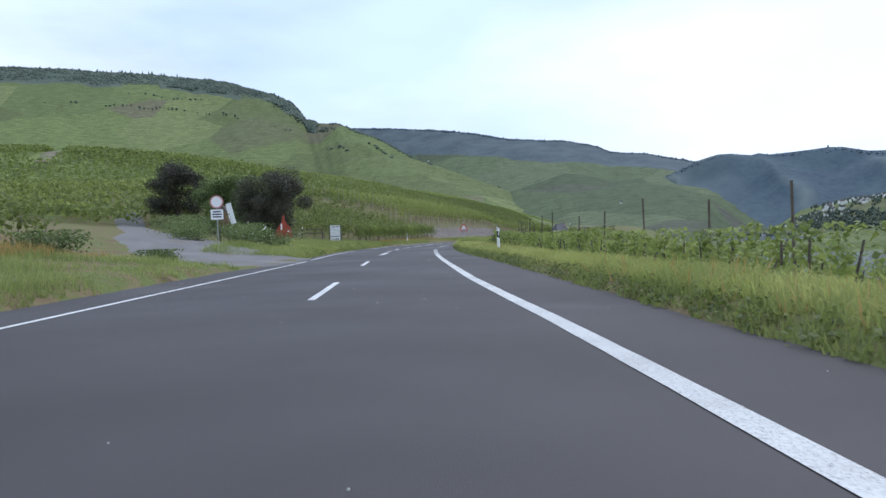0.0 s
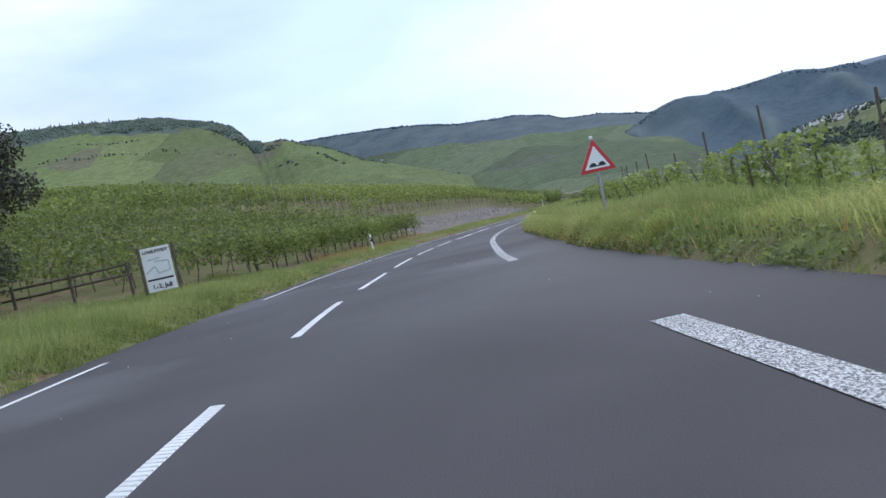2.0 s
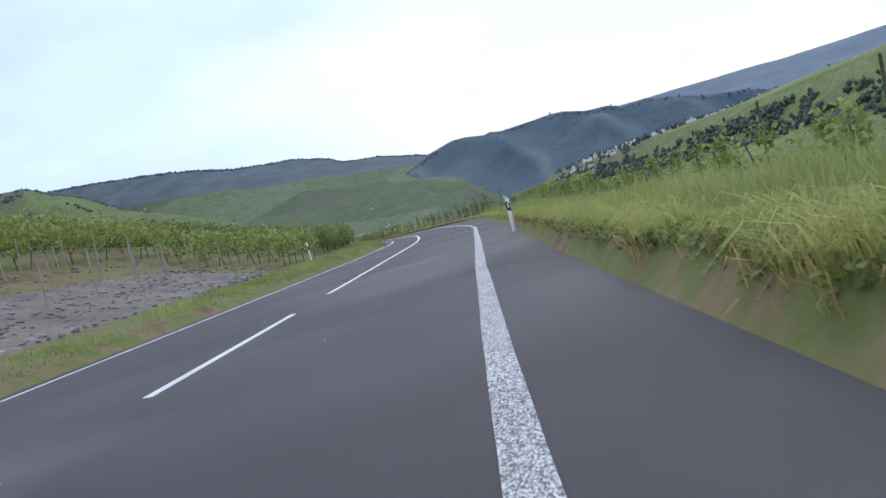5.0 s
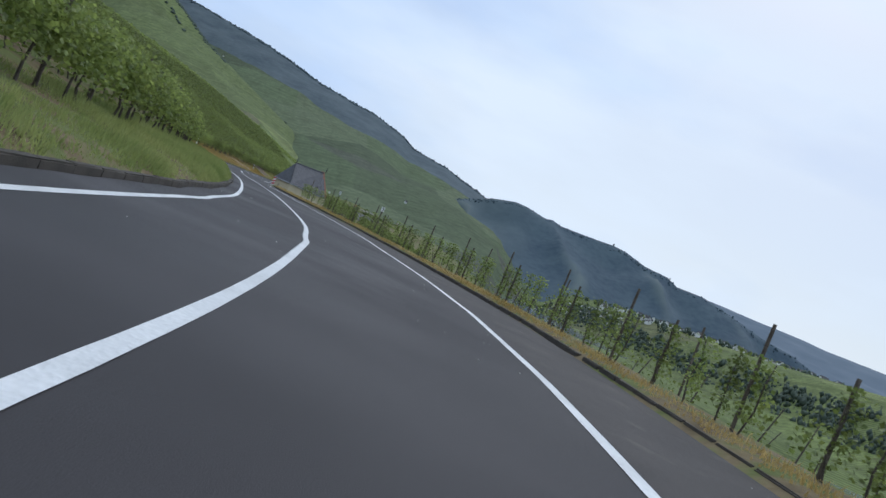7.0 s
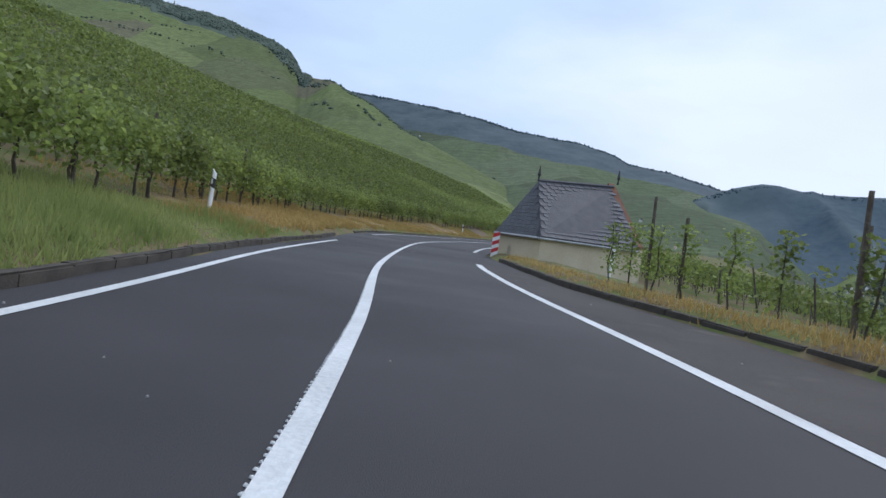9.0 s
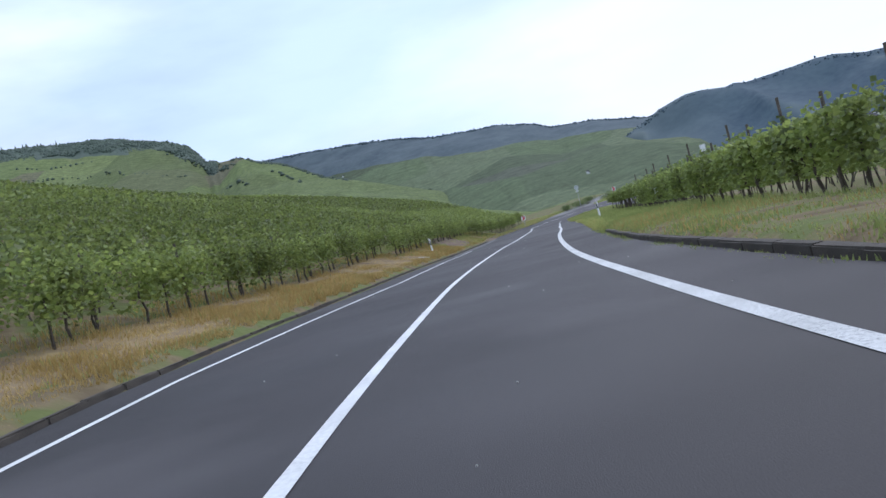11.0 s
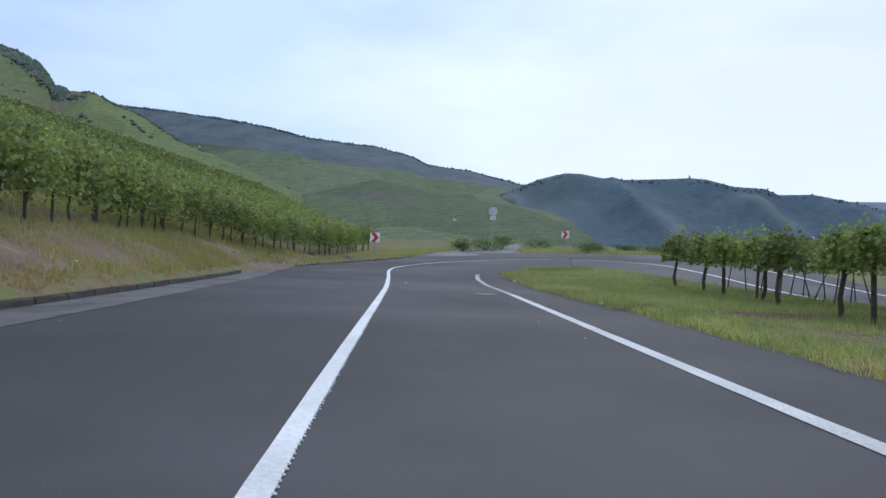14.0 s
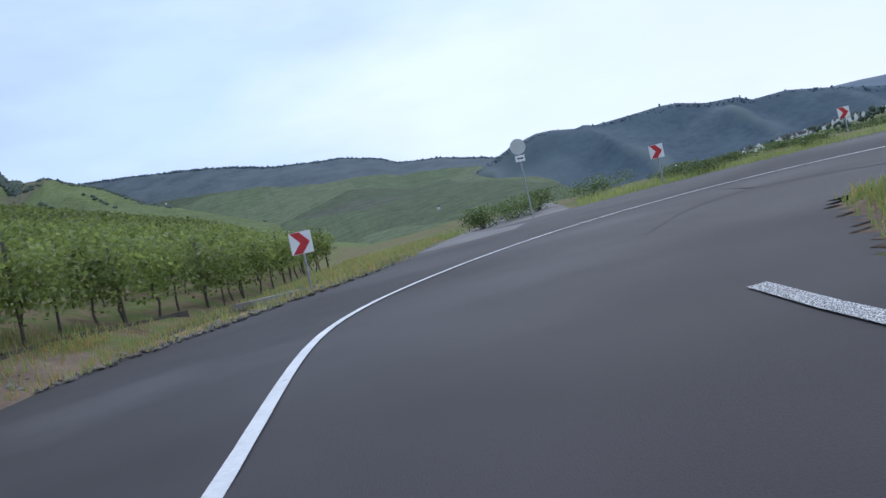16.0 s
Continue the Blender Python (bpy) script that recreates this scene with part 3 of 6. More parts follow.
def front_of(q, p, reach, rough, seed, ribs=0.0, toward=(15, 160)):
    """A point of a hill's front: p runs from the crest (0) to the foot (1), and below 0 down the back."""
    d = Vector((toward[0] - q.x, toward[1] - q.y))
    span = reach(q) if callable(reach) else reach if reach > 1 else reach * d.length
    d.normalize()
    x, y = q.x + d.x * p * span, q.y + d.y * p * span
    fall = (1 - abs(p)) ** 1.25 if p >= 0 else 1 + p * 1.4
    bulge = noise.noise(Vector((x / 130 + seed, y / 130, 0))) * 16 + noise.noise(Vector((x / 45, y / 45 + seed, 3))) * 5
    if ribs:
        s = (q.x - q.y) / 62 - p * 2.4 + 0.8 * noise.noise(Vector((x / 90, y / 90, seed)))
        bulge += ribs * (1 - 2 * abs(math.sin(s)) ** 0.8) * min(1, max(p, 0) * 5)
    return Vector((x, y, q.z * fall + rough * bulge * (1 - abs(p)) * min(1, abs(p) * 6 + 0.15) - 4 - 12 * max(p, 0)))


PROFILE = [-0.35, -0.15, -0.05, 0, 0.03, 0.07, 0.12, 0.17, 0.22, 0.27, 0.33, 0.39, 0.45, 0.52, 0.59, 0.66, 0.75, 0.88, 1.0]


def hill(name, crest, reach, wooded, label, mats, rough=1.0, seed=0, ribs=0.0):
    """A long hill: a crest through the points (x, y, height), a front that falls towards the valley and a back; wood covers its upper part."""
    line3 = crest_points(crest, 6 if ribs else 14)
    v = [front_of(q, p, reach, rough, seed, ribs) for q in line3 for p in PROFILE]
    slots = []
    for r in range(len(line3) - 1):
        for k in range(len(PROFILE) - 1):
            mid = v[r * len(PROFILE) + k]
            edge = (wooded(line3[r]) if callable(wooded) else wooded) + 0.03 * noise.noise(Vector((mid[0] / 160, mid[1] / 160, seed + 9)))
            slots.append(1 if PROFILE[k] >= edge else 0)
    ob = mesh_object(name, v, grid_faces(len(line3), len(PROFILE)), mats, smooth=True, slots=[min(k, len(mats) - 1) for k in slots])
    if ribs:
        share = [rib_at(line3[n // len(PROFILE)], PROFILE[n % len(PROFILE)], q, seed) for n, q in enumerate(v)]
        ob.data.attributes.new("pale_share", "FLOAT", "POINT").data.foreach_set("value", share)
    tagged(ob, label, "hill", kind="structure")
    return line3


# the wooded plateau, its cliff and the spur that runs down from it towards the valley
PLATEAU = [(-3300, 1750, 640), (-2400, 2200, 655), (-1680, 2480, 650), (-1500, 2560, 648), (-1230, 2660, 638), (-1090, 2690, 624), (-910, 2600, 580), (-715, 2540, 512), (-650, 2480, 478), (-604, 2417, 428), (-570, 2360, 392),
           (-499, 2232, 360), (-419, 2089, 336), (-343, 1954, 292), (-275, 1836, 258), (-209, 1717, 214), (-158, 1627, 180), (-121, 1562, 160), (-33, 1431, 117), (40, 1326, 80), (61, 1298, 64), (110, 1230, 34), (150, 1170, 4)]
RIDGE_B = [(-1500, 2600, 408), (-900, 2650, 413), (-480, 2440, 372), (-280, 2350, 350), (-80, 2200, 311), (70, 2050, 262), (205, 1930, 236), (280, 1880, 212), (312, 1850, 192), (385, 1770, 176), (455, 1690, 152), (520, 1640, 132), (600, 1570, 80), (690, 1500, 40), (800, 1420, 4)]
RIDGE_C = [(60, 1560, 5), (160, 1450, 20), (240, 1370, 52), (300, 1300, 86), (345, 1235, 109), (373, 1214, 117), (392, 1210, 117), (425, 1210, 113), (437, 1212, 116), (450, 1210, 113), (505, 1190, 116), (535, 1190, 120), (552, 1175, 118), (580, 1160, 110), (612, 1142, 107),
           (628, 1135, 99), (660, 1115, 99), (690, 1095, 92), (730, 1060, 80), (780, 1040, 72), (840, 1000, 48), (930, 940, 25), (1040, 880, 19)]
RIDGE_D = [(600, 3300, 260), (1100, 3200, 262), (1700, 2900, 268), (2300, 2500, 265), (2900, 2000, 280), (3400, 1400, 270), (3700, 600, 240), (3800, -600, 200)]


def reach_b(q):
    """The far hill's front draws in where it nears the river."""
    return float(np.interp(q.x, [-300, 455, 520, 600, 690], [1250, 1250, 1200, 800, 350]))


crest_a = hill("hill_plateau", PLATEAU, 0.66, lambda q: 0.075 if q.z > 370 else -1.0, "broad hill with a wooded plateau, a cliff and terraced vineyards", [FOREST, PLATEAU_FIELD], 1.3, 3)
crest_b = hill("hill_far_wooded", RIDGE_B, reach_b, 0.24, "long hill with dark wood above terraced green vineyards", [HAZY_FAR_WOOD, HAZY_FAR_FIELD], 1.0, 1)
crest_c = hill("hill_riverside", RIDGE_C, 300, 0.9, "steep dark wooded hill with pale ribs above the river", [HAZY_RIVERSIDE_WOOD], 1.0, 5, 15.0)
hill("hill_horizon", RIDGE_D, 1500, 2.0, "wooded ridge on the horizon, painted pale blue as haze", [HAZY_HORIZON_WOOD], 1.5, 8)


def quick_mesh(name, v, f, mats, parent=None, slots=None, smooth=False):
    """A mesh straight from arrays: v (n, 3), f (m, 3 or 4)."""
    v, f = np.asarray(v, np.float32), np.asarray(f, np.int32)
    me = bpy.data.meshes.new(name)
    me.vertices.add(len(v))
    me.vertices.foreach_set("co", v.ravel())
    me.loops.add(f.size)
    me.loops.foreach_set("vertex_index", f.ravel())
    me.polygons.add(len(f))
    me.polygons.foreach_set("loop_start", np.arange(len(f), dtype=np.int32) * f.shape[1])
    for m in mats if isinstance(mats, (list, tuple)) else [mats]:
        me.materials.append(m)
    if slots is not None:
        me.polygons.foreach_set("material_index", np.asarray(slots, np.int32))
    if smooth:
        me.polygons.foreach_set("use_smooth", np.ones(len(f), bool))
    me.update(calc_edges=True)
    ob = new(name, me)
    ob.parent = parent
    return ob


def part(name, bm, mat, parent=None, label=""):
    me = bpy.data.meshes.new(name)
    bm.to_mesh(me)
    bm.free()
    me.materials.append(mat)
    ob = new(name, me)
    ob.parent = parent
    if label:
        ob["label"] = label
    return ob


def box(bm, size, at=(0, 0, 0), turn=(0, 0, 0), bevel=0.0):
    made = bmesh.ops.create_cube(bm, size=1.0, matrix=pose(*at, *turn) @ Matrix.Diagonal((*size, 1)))
    if bevel:
        edges = list({e for v in made["verts"] for e in v.link_edges})
        bmesh.ops.bevel(bm, geom=edges, offset=bevel, segments=2, affect="EDGES")
    return bm


def tube(bm, points, radii, sides=8):
    """A bent, tapering round bar through points."""
    rings = []
    pts = [Vector(p) for p in points]
    for k, p in enumerate(pts):
        d = (pts[min(k + 1, len(pts) - 1)] - pts[max(k - 1, 0)]).normalized()
        a = d.orthogonal().normalized()
        b = d.cross(a)
        rings.append([bm.verts.new(p + (a * math.cos(2 * math.pi * j / sides) + b * math.sin(2 * math.pi * j / sides)) * radii[k]) for j in range(sides)])
    for r0, r1 in zip(rings, rings[1:]):
        for j in range(sides):
            bm.faces.new((r0[j], r0[(j + 1) % sides], r1[(j + 1) % sides], r1[j]))
    bm.faces.new(rings[-1])
    bm.faces.new(list(reversed(rings[0])))
    return bm


def slab(bm, outline, thick, m=Matrix()):
    """A flat plate in the xz plane from an outline, with thickness along y."""
    front = [bm.verts.new(m @ Vector((x, -thick / 2, z))) for x, z in outline]
    back = [bm.verts.new(m @ Vector((x, thick / 2, z))) for x, z in outline]
    n = len(outline)
    bm.faces.new(front)
    bm.faces.new(list(reversed(back)))
    for k in range(n):
        bm.faces.new((front[k], back[k], back[(k + 1) % n], front[(k + 1) % n]))
    bmesh.ops.recalc_face_normals(bm, faces=bm.faces[:])
    return bm


def leaf_cards(rng, centres, size, up=0.35):
    """Small diamond-shaped leaves at the centres, turned every way and a little to the sky."""
    n = len(centres)
    nor = rng.normal(size=(n, 3))
    nor[:, 2] = np.abs(nor[:, 2]) + up
    nor /= np.linalg.norm(nor, axis=1)[:, None]
    ref = rng.normal(size=(n, 3))
    a = np.cross(nor, ref)
    a /= np.linalg.norm(a, axis=1)[:, None] + 1e-9
    b = np.cross(nor, a)
    s = size * rng.uniform(0.65, 1.25, (n, 1))
    v = np.stack([centres - a * s * 0.55, centres - b * s * 0.5 + nor * s * 0.12, centres + a * s * 0.55, centres + b * s * 0.5 + nor * s * 0.12], 1)
    return v.reshape(-1, 3), np.arange(4 * n).reshape(n, 4)


def on_land(xy):
    return level(xy[:, 0], xy[:, 1])


def beside(northing, dist, side):
    """A place at a distance beyond the left (+1) or right (-1) edge of the asphalt."""
    y = np.asarray(northing, float)
    ys = LINE[:TURN_IN, 1]
    edge = np.interp(y, ys, (LEFT_EDGE if side > 0 else RIGHT_EDGE)[:TURN_IN])
    off = edge + dist if side > 0 else -edge - dist
    sx, sy = np.interp(y, ys, SIDE[:TURN_IN, 0]), np.interp(y, ys, SIDE[:TURN_IN, 1])
    return np.stack([np.interp(y, ys, LINE[:TURN_IN, 0]) + sx * off, y + sy * off], 1)


# ---------------------------------------------------------------- delineator posts and signs
def flat(z, x, y):
    return float(level(x, y))


REFLECT = material("white_reflector", (0.6, 0.6, 0.62), (0.8, 0.8, 0.82), 8, 0.25, 0.1)


def delineator(x, y, turn=0.0, lean=0.0, sunk=0.05):
    """A white roadside marker post with a slanted black band, 1 m high, triangular in plan."""
    root = new("delineator_post")
    root.matrix_basis = pose(x, y, flat(0, x, y) - sunk, 0, lean, turn)
    prof = [(-0.06, 0.05), (0.06, 0.05), (0.035, -0.02), (0.0, -0.055), (-0.035, -0.02)]

    def prism(z0, z1, tilt0, tilt1, grow=1.0):
        bm = bmesh.new()
        lo = [bm.verts.new((px * grow, py * grow, z0 + tilt0 * px)) for px, py in prof]
        hi = [bm.verts.new((px * grow, py * grow, z1 + tilt1 * px)) for px, py in prof]
        bm.faces.new(list(reversed(lo)))
        bm.faces.new(hi)
        for k in range(5):
            bm.faces.new((lo[k], lo[(k + 1) % 5], hi[(k + 1) % 5], hi[k]))
        return bm

    part("shaft", prism(0, 0.66, 0, -0.6), WHITE, root)
    part("band", prism(0.66, 0.91, -0.6, -0.6, 1.01), BLACK, root, "slanted black band")
    part("cap", prism(0.91, 1.08, -0.6, -1.0), WHITE, root)
    bm = bmesh.new()
    box(bm, (0.045, 0.012, 0.13), (0, -0.058, 0.81), bevel=0.004)
    part("reflector", bm, REFLECT, root, "small white reflector")
    tagged(root, "white plastic delineator post with a black band", "road post", "delineator posts")


for x, y, turn, lean in ((0.48, 30.4, 5, 0), (-9.8, 90.5, -8, 0), (11.7, 129.5, -20, 0), (8.0, 150.5, -20, 0), (13.85, 239.4, 4, 2), (24.95, 243.8, 4, 4),
                         (18.5, 304.9, -10, -2), (28.88, 301.1, -10, 0)):
    delineator(x, y, turn, lean)
delineator(-0.75, 84.9, -22, 9, 0.66)

SIGN_WHITE = material("sign_white", (0.84, 0.84, 0.84), (0.92, 0.92, 0.92), 2, 0.4, 0.05)
SIGN_GREY = material("sign_back", (0.42, 0.43, 0.44), (0.58, 0.59, 0.6), 3, 0.5, 0.05, metal=0.3)


def pole(root, height, radius=0.03, mat=STEEL, x=0.0, name="pole"):
    bm = bmesh.new()
    tube(bm, [(x, 0.05, -0.3), (x, 0.05, height)], [radius, radius], 10)
    return part(name, bm, mat, root)


def disc(radius, n=28):
    return [(radius * math.cos(2 * math.pi * k / n), radius * math.sin(2 * math.pi * k / n)) for k in range(n)]


def rounded(outline, by):
    """An outline with its corners cut round."""
    out, n = [], len(outline)
    for k in range(n):
        p, a, b = Vector(outline[k]), Vector(outline[k - 1]), Vector(outline[(k + 1) % n])
        p0, p1 = p + (a - p).normalized() * by, p + (b - p).normalized() * by
        out += [tuple((1 - u) ** 2 * p0 + 2 * u * (1 - u) * p + u * u * p1) for u in (0, 0.33, 0.67, 1)]
    return out


def sign_root(name, x, y, turn, label, category="road sign", group=""):
    root = new(name)
    root.matrix_basis = pose(x, y, flat(0, x, y), 0, 0, turn)
    tagged(root, label, category, group)
    return root


def shift(outline, dx, dz):
    return [(x + dx, z + dz) for x, z in outline]


def plate(name, outline, thick, mat, root, y=0.0, label=""):
    bm = bmesh.new()
    slab(bm, outline, thick, Matrix.Translation((0, y, 0)))
    return part(name, bm, mat, root, label)


# uneven-road warning
warn = sign_root("warning_sign", -1.9, 60.9, 3, "triangular red-edged uneven road warning sign")
wz = 1.59 - flat(0, -1.9, 60.9) - 0.1
pole(warn, wz + 0.42)
tri_out = rounded([(-0.36, -0.21), (0.36, -0.21), (0, 0.42)], 0.05)
plate("border", shift(tri_out, 0, wz), 0.02, RED, warn, 0, "red border")
plate("face", shift(rounded([(-0.25, -0.148), (0.25, -0.148), (0, 0.29)], 0.03), 0, wz), 0.02, SIGN_WHITE, warn, -0.006)
bumps = [(-0.17, -0.11)] + [(-0.16 + 0.02 * k, -0.105 + 0.075 * math.sin(math.pi * min(1, (k % 8.5) / 8.0)) ** 0.7) for k in range(17)] + [(0.17, -0.11)]
plate("symbol", shift(bumps, 0, wz), 0.02, BLACK, warn, -0.012, "black double bump")
bm = bmesh.new()
bmesh.ops.create_uvsphere(bm, u_segments=8, v_segments=6, radius=0.035, matrix=Matrix.Translation((0, 0.05, wz + 0.45)))
part("cap", bm, SIGN_WHITE, warn)

# closed-to-traffic sign with a plate below
stop = sign_root("no_vehicles_sign", -14.9, 40.3, 12, "round white sign with a faded red ring and a plate below")
sz = 3.3 - flat(0, -14.9, 40.3)
pole(stop, sz + 0.3)
plate("ring", shift(disc(0.36), 0, sz), 0.02, material("faded_red", (0.55, 0.22, 0.2), (0.65, 0.32, 0.3), 3, 0.5, 0.05), stop, 0, "faded red ring")
plate("face", shift(disc(0.29), 0, sz), 0.02, SIGN_WHITE, stop, -0.006)
plate("plate", shift(rounded([(-0.34, -0.3), (0.34, -0.3), (0.34, 0.26), (-0.34, 0.26)], 0.03), 0, sz - 0.68), 0.02, SIGN_WHITE, stop, 0)
for k, wide in enumerate((0.42, 0.5, 0.46)):
    plate("text_bar", shift([(-wide / 2, -0.035), (wide / 2, -0.035), (wide / 2, 0.035), (-wide / 2, 0.035)], 0, sz - 0.55 - 0.14 * k), 0.02, BLACK, stop, -0.006, "unreadable dark lettering")


def words(text, size, at, parent, mat, name="lettering"):
    curve = bpy.data.curves.new(name, "FONT")
    curve.body, curve.size, curve.extrude, curve.align_x = text, size, 0.004, "CENTER"
    curve.offset = 0.035 * size
    tmp = bpy.data.objects.new(name, curve)
    me = bpy.data.meshes.new_from_object(tmp)
    bpy.data.objects.remove(tmp)
    me.name = name
    me.transform(pose(*at, 90, 0, 0))
    me.materials.append(mat)
    ob = new(name, me)
    ob.parent = parent
    return ob


# festival board
fest = sign_root("festival_board", -14.7, 71.1, 8, "white festival board with dark lettering on wooden posts", "notice board")
fz = 1.6 - flat(0, -14.7, 71.1)
for x in (-0.56, 0.56):
    bm = bmesh.new()
    tube(bm, [(x, 0.06, -0.3), (x, 0.06, fz + 0.8)], [0.05, 0.045], 8)
    part("post", bm, WOOD, fest, "weathered round wooden post")
plate("panel", shift(rounded([(-0.47, -0.74), (0.47, -0.74), (0.47, 0.74), (-0.47, 0.74)], 0.02), 0, fz), 0.025, SIGN_WHITE, fest, 0)
words("LORELEYFEST", 0.135, (0, -0.016, fz + 0.55), fest, BLACK)
words("1.-2. Juli", 0.2, (0, -0.016, fz - 0.64), fest, BLACK)
plate("text_bar", shift([(-0.42, -0.03), (0.42, -0.03), (0.42, 0.03), (-0.42, 0.03)], 0, fz - 0.34), 0.02, BLACK, fest, -0.006, "unreadable dark lettering")
PALE_GREEN = material("pale_green_print", (0.5, 0.56, 0.56), (0.6, 0.7, 0.66), 4, 0.5, 0.02)
for x0, z0, x1, z1 in ((-0.42, -0.1, -0.1, 0.1), (-0.1, 0.1, -0.02, -0.15), (-0.02, -0.15, 0.36, -0.1), (0.36, -0.1, 0.36, 0.22), (0.36, 0.22, -0.1, 0.26), (-0.3, 0.32, 0.1, 0.36)):
    d = Vector((x1 - x0, z1 - z0))
    n = Vector((-d.y, d.x)).normalized() * 0.025
    plate("drawing", shift([(x0 - n.x, z0 - n.y), (x1 - n.x, z1 - n.y), (x1 + n.x, z1 + n.y), (x0 + n.x, z0 + n.y)], 0, fz), 0.02, PALE_GREEN, fest, -0.006, "pale green line drawing")

# red bottle-shaped board on a stake
bottle = sign_root("bottle_board", -13.52, 48.74, 10, "flat red wooden board cut like a bottle, on a stake", "sign board")
bz = 2.0 - flat(0, -13.52, 48.74)
half = [(0.0, 0.72), (0.06, 0.72), (0.08, 0.4), (0.16, 0.22), (0.42, -0.1), (0.52, -0.35), (0.52, -0.68), (0.45, -0.72)]
BOTTLE_RED = material("faded_red_board", (0.3, 0.045, 0.025), (0.42, 0.08, 0.045), 3, 0.75, 0.3)
plate("board", shift(half + [(-x, z) for x, z in reversed(half[1:])], 0, bz), 0.04, BOTTLE_RED, bottle, 0)
plate("label", shift([(-0.2, -0.25), (-0.1, -0.25), (-0.1, 0.15), (-0.2, 0.15)], 0, bz), 0.03, SIGN_WHITE, bottle, -0.02, "narrow white patch")
pole(bottle, bz, 0.035, WOOD, name="stake")

# wayside box with a leaning white panel
shrine = sign_root("wayside_box", -16.72, 47.3, 5, "small brown wooden box with a leaning white panel", "board")
hz = 2.7 - flat(0, -16.72, 47.3)
bm = bmesh.new()
box(bm, (0.6, 0.4, 0.8), (-0.35, 0.1, hz - 0.1), bevel=0.02)
part("body", bm, material("brown_boards", (0.16, 0.08, 0.05), (0.27, 0.15, 0.1), 3, 0.85, 0.4), shrine)
bm = bmesh.new()
slab(bm, [(-0.78, 0.25), (-0.35, 0.75), (0.05, 0.25), (-0.05, 0.2), (-0.35, 0.6), (-0.7, 0.2)], 0.6, Matrix.Translation((0, 0.1, hz)))
part("roof", bm, WOOD, shrine)
bm = bmesh.new()
box(bm, (0.36, 0.05, 1.25), (0.2, -0.2, hz + 0.15), (0, -14, 0), 0.01)
part("panel", bm, SIGN_WHITE, shrine, "leaning white panel")
bm = bmesh.new()
box(bm, (0.38, 0.07, 0.1), (0.06, -0.2, hz + 0.82), (0, -14, 0), 0.01)
part("cap", bm, SIGN_WHITE, shrine)
for x in (-0.6, -0.1, 0.3):
    pole(shrine, hz, 0.045, WOOD, x, "leg")


def chevron(x, y, turn, z):
    root = sign_root("chevron_sign", x, y, turn, "square white bend sign with a red arrowhead", group="bend chevrons")
    h = z - flat(0, x, y)
    pole(root, h + 0.1)
    plate("panel", shift(rounded([(-0.27, -0.27), (0.27, -0.27), (0.27, 0.27), (-0.27, 0.27)], 0.02), 0, h), 0.02, SIGN_WHITE, root)
    plate("arrowhead", shift([(-0.24, 0.26), (0.0, 0.26), (0.22, 0.0), (0.0, -0.26), (-0.24, -0.26), (-0.02, 0.0)], 0, h), 0.02, RED, root, -0.006, "red arrowhead")
    for zz in (-0.12, 0.12):
        bm = bmesh.new()
        box(bm, (0.1, 0.05, 0.03), (0, 0.03, h + zz), bevel=0.005)
        part("clamp", bm, STEEL, root)


chevron(30.56, 353.9, -14, 1.72)
chevron(45.1, 362.3, -38, 2.75)
chevron(58.1, 366.9, -60, 3.1)

rs = sign_root("round_sign", 40.5, 365.1, -18, "pale round road sign with a small plate on a tall post")
rz = 4.29 - flat(0, 40.5, 365.1)
pole(rs, rz + 0.2, 0.035)
plate("disc", shift(disc(0.33), 0, rz), 0.025, material("pale_sign", (0.5, 0.53, 0.5), (0.6, 0.63, 0.6), 3, 0.5, 0.05), rs)
plate("plate", shift([(-0.2, -0.13), (0.2, -0.13), (0.2, 0.13), (-0.2, 0.13)], 0, rz - 0.5), 0.02, SIGN_WHITE, rs)
plate("text_bar", shift([(-0.13, -0.03), (0.13, -0.03), (0.13, 0.03), (-0.13, 0.03)], 0, rz - 0.5), 0.02, BLACK, rs, -0.006, "unreadable dark lettering")

ns = sign_root("river_mark", 30.2, 232.1, -10, "white board with a black figure on a tall wooden post", "sign board")
nz = 2.17 - flat(0, 30.2, 232.1)
pole(ns, nz + 0.2, 0.06, WOOD, name="post")
plate("panel", shift([(-0.13, -0.19), (0.13, -0.19), (0.13, 0.19), (-0.13, 0.19)], 0, nz), 0.02, SIGN_WHITE, ns, -0.02)
plate("figure_bar", shift([(-0.08, 0.06), (0.08, 0.08), (0.08, 0.14), (-0.08, 0.14)], 0, nz), 0.02, BLACK, ns, -0.026, "black figure")
plate("figure_bar", shift([(-0.03, -0.15), (0.05, -0.15), (0.08, 0.06), (0.0, 0.06)], 0, nz), 0.02, BLACK, ns, -0.026, "black figure")

mk = sign_root("marker_stub", 37.7, 342.4, 0, "short grey steel marker post in the grass", "road post")
pole(mk, 0.62, 0.03)
for x, y, zz in ((29.6, 291.2, 0.95), (30.6, 287.0, 2.2)):
    pl = sign_root("plot_tag", x, y, -8, "small white tag on a wooden vineyard post", "tag", "plot tags")
    pole(pl, zz - flat(0, x, y) + 0.15, 0.04, WOOD, name="post")
    plate("tag", shift([(-0.11, -0.14), (0.11, -0.14), (0.11, 0.14), (-0.11, 0.14)], 0, zz - flat(0, x, y)), 0.015, SIGN_WHITE, pl, -0.0)

# ---------------------------------------------------------------- the vintner's shed below the road
PLASTER = material("yellow_plaster", (0.56, 0.48, 0.33), (0.7, 0.62, 0.45), 0.8, 0.9, 0.3, fine=20, spots=((0.3, 0.26, 0.2), 1.2, 0.6))
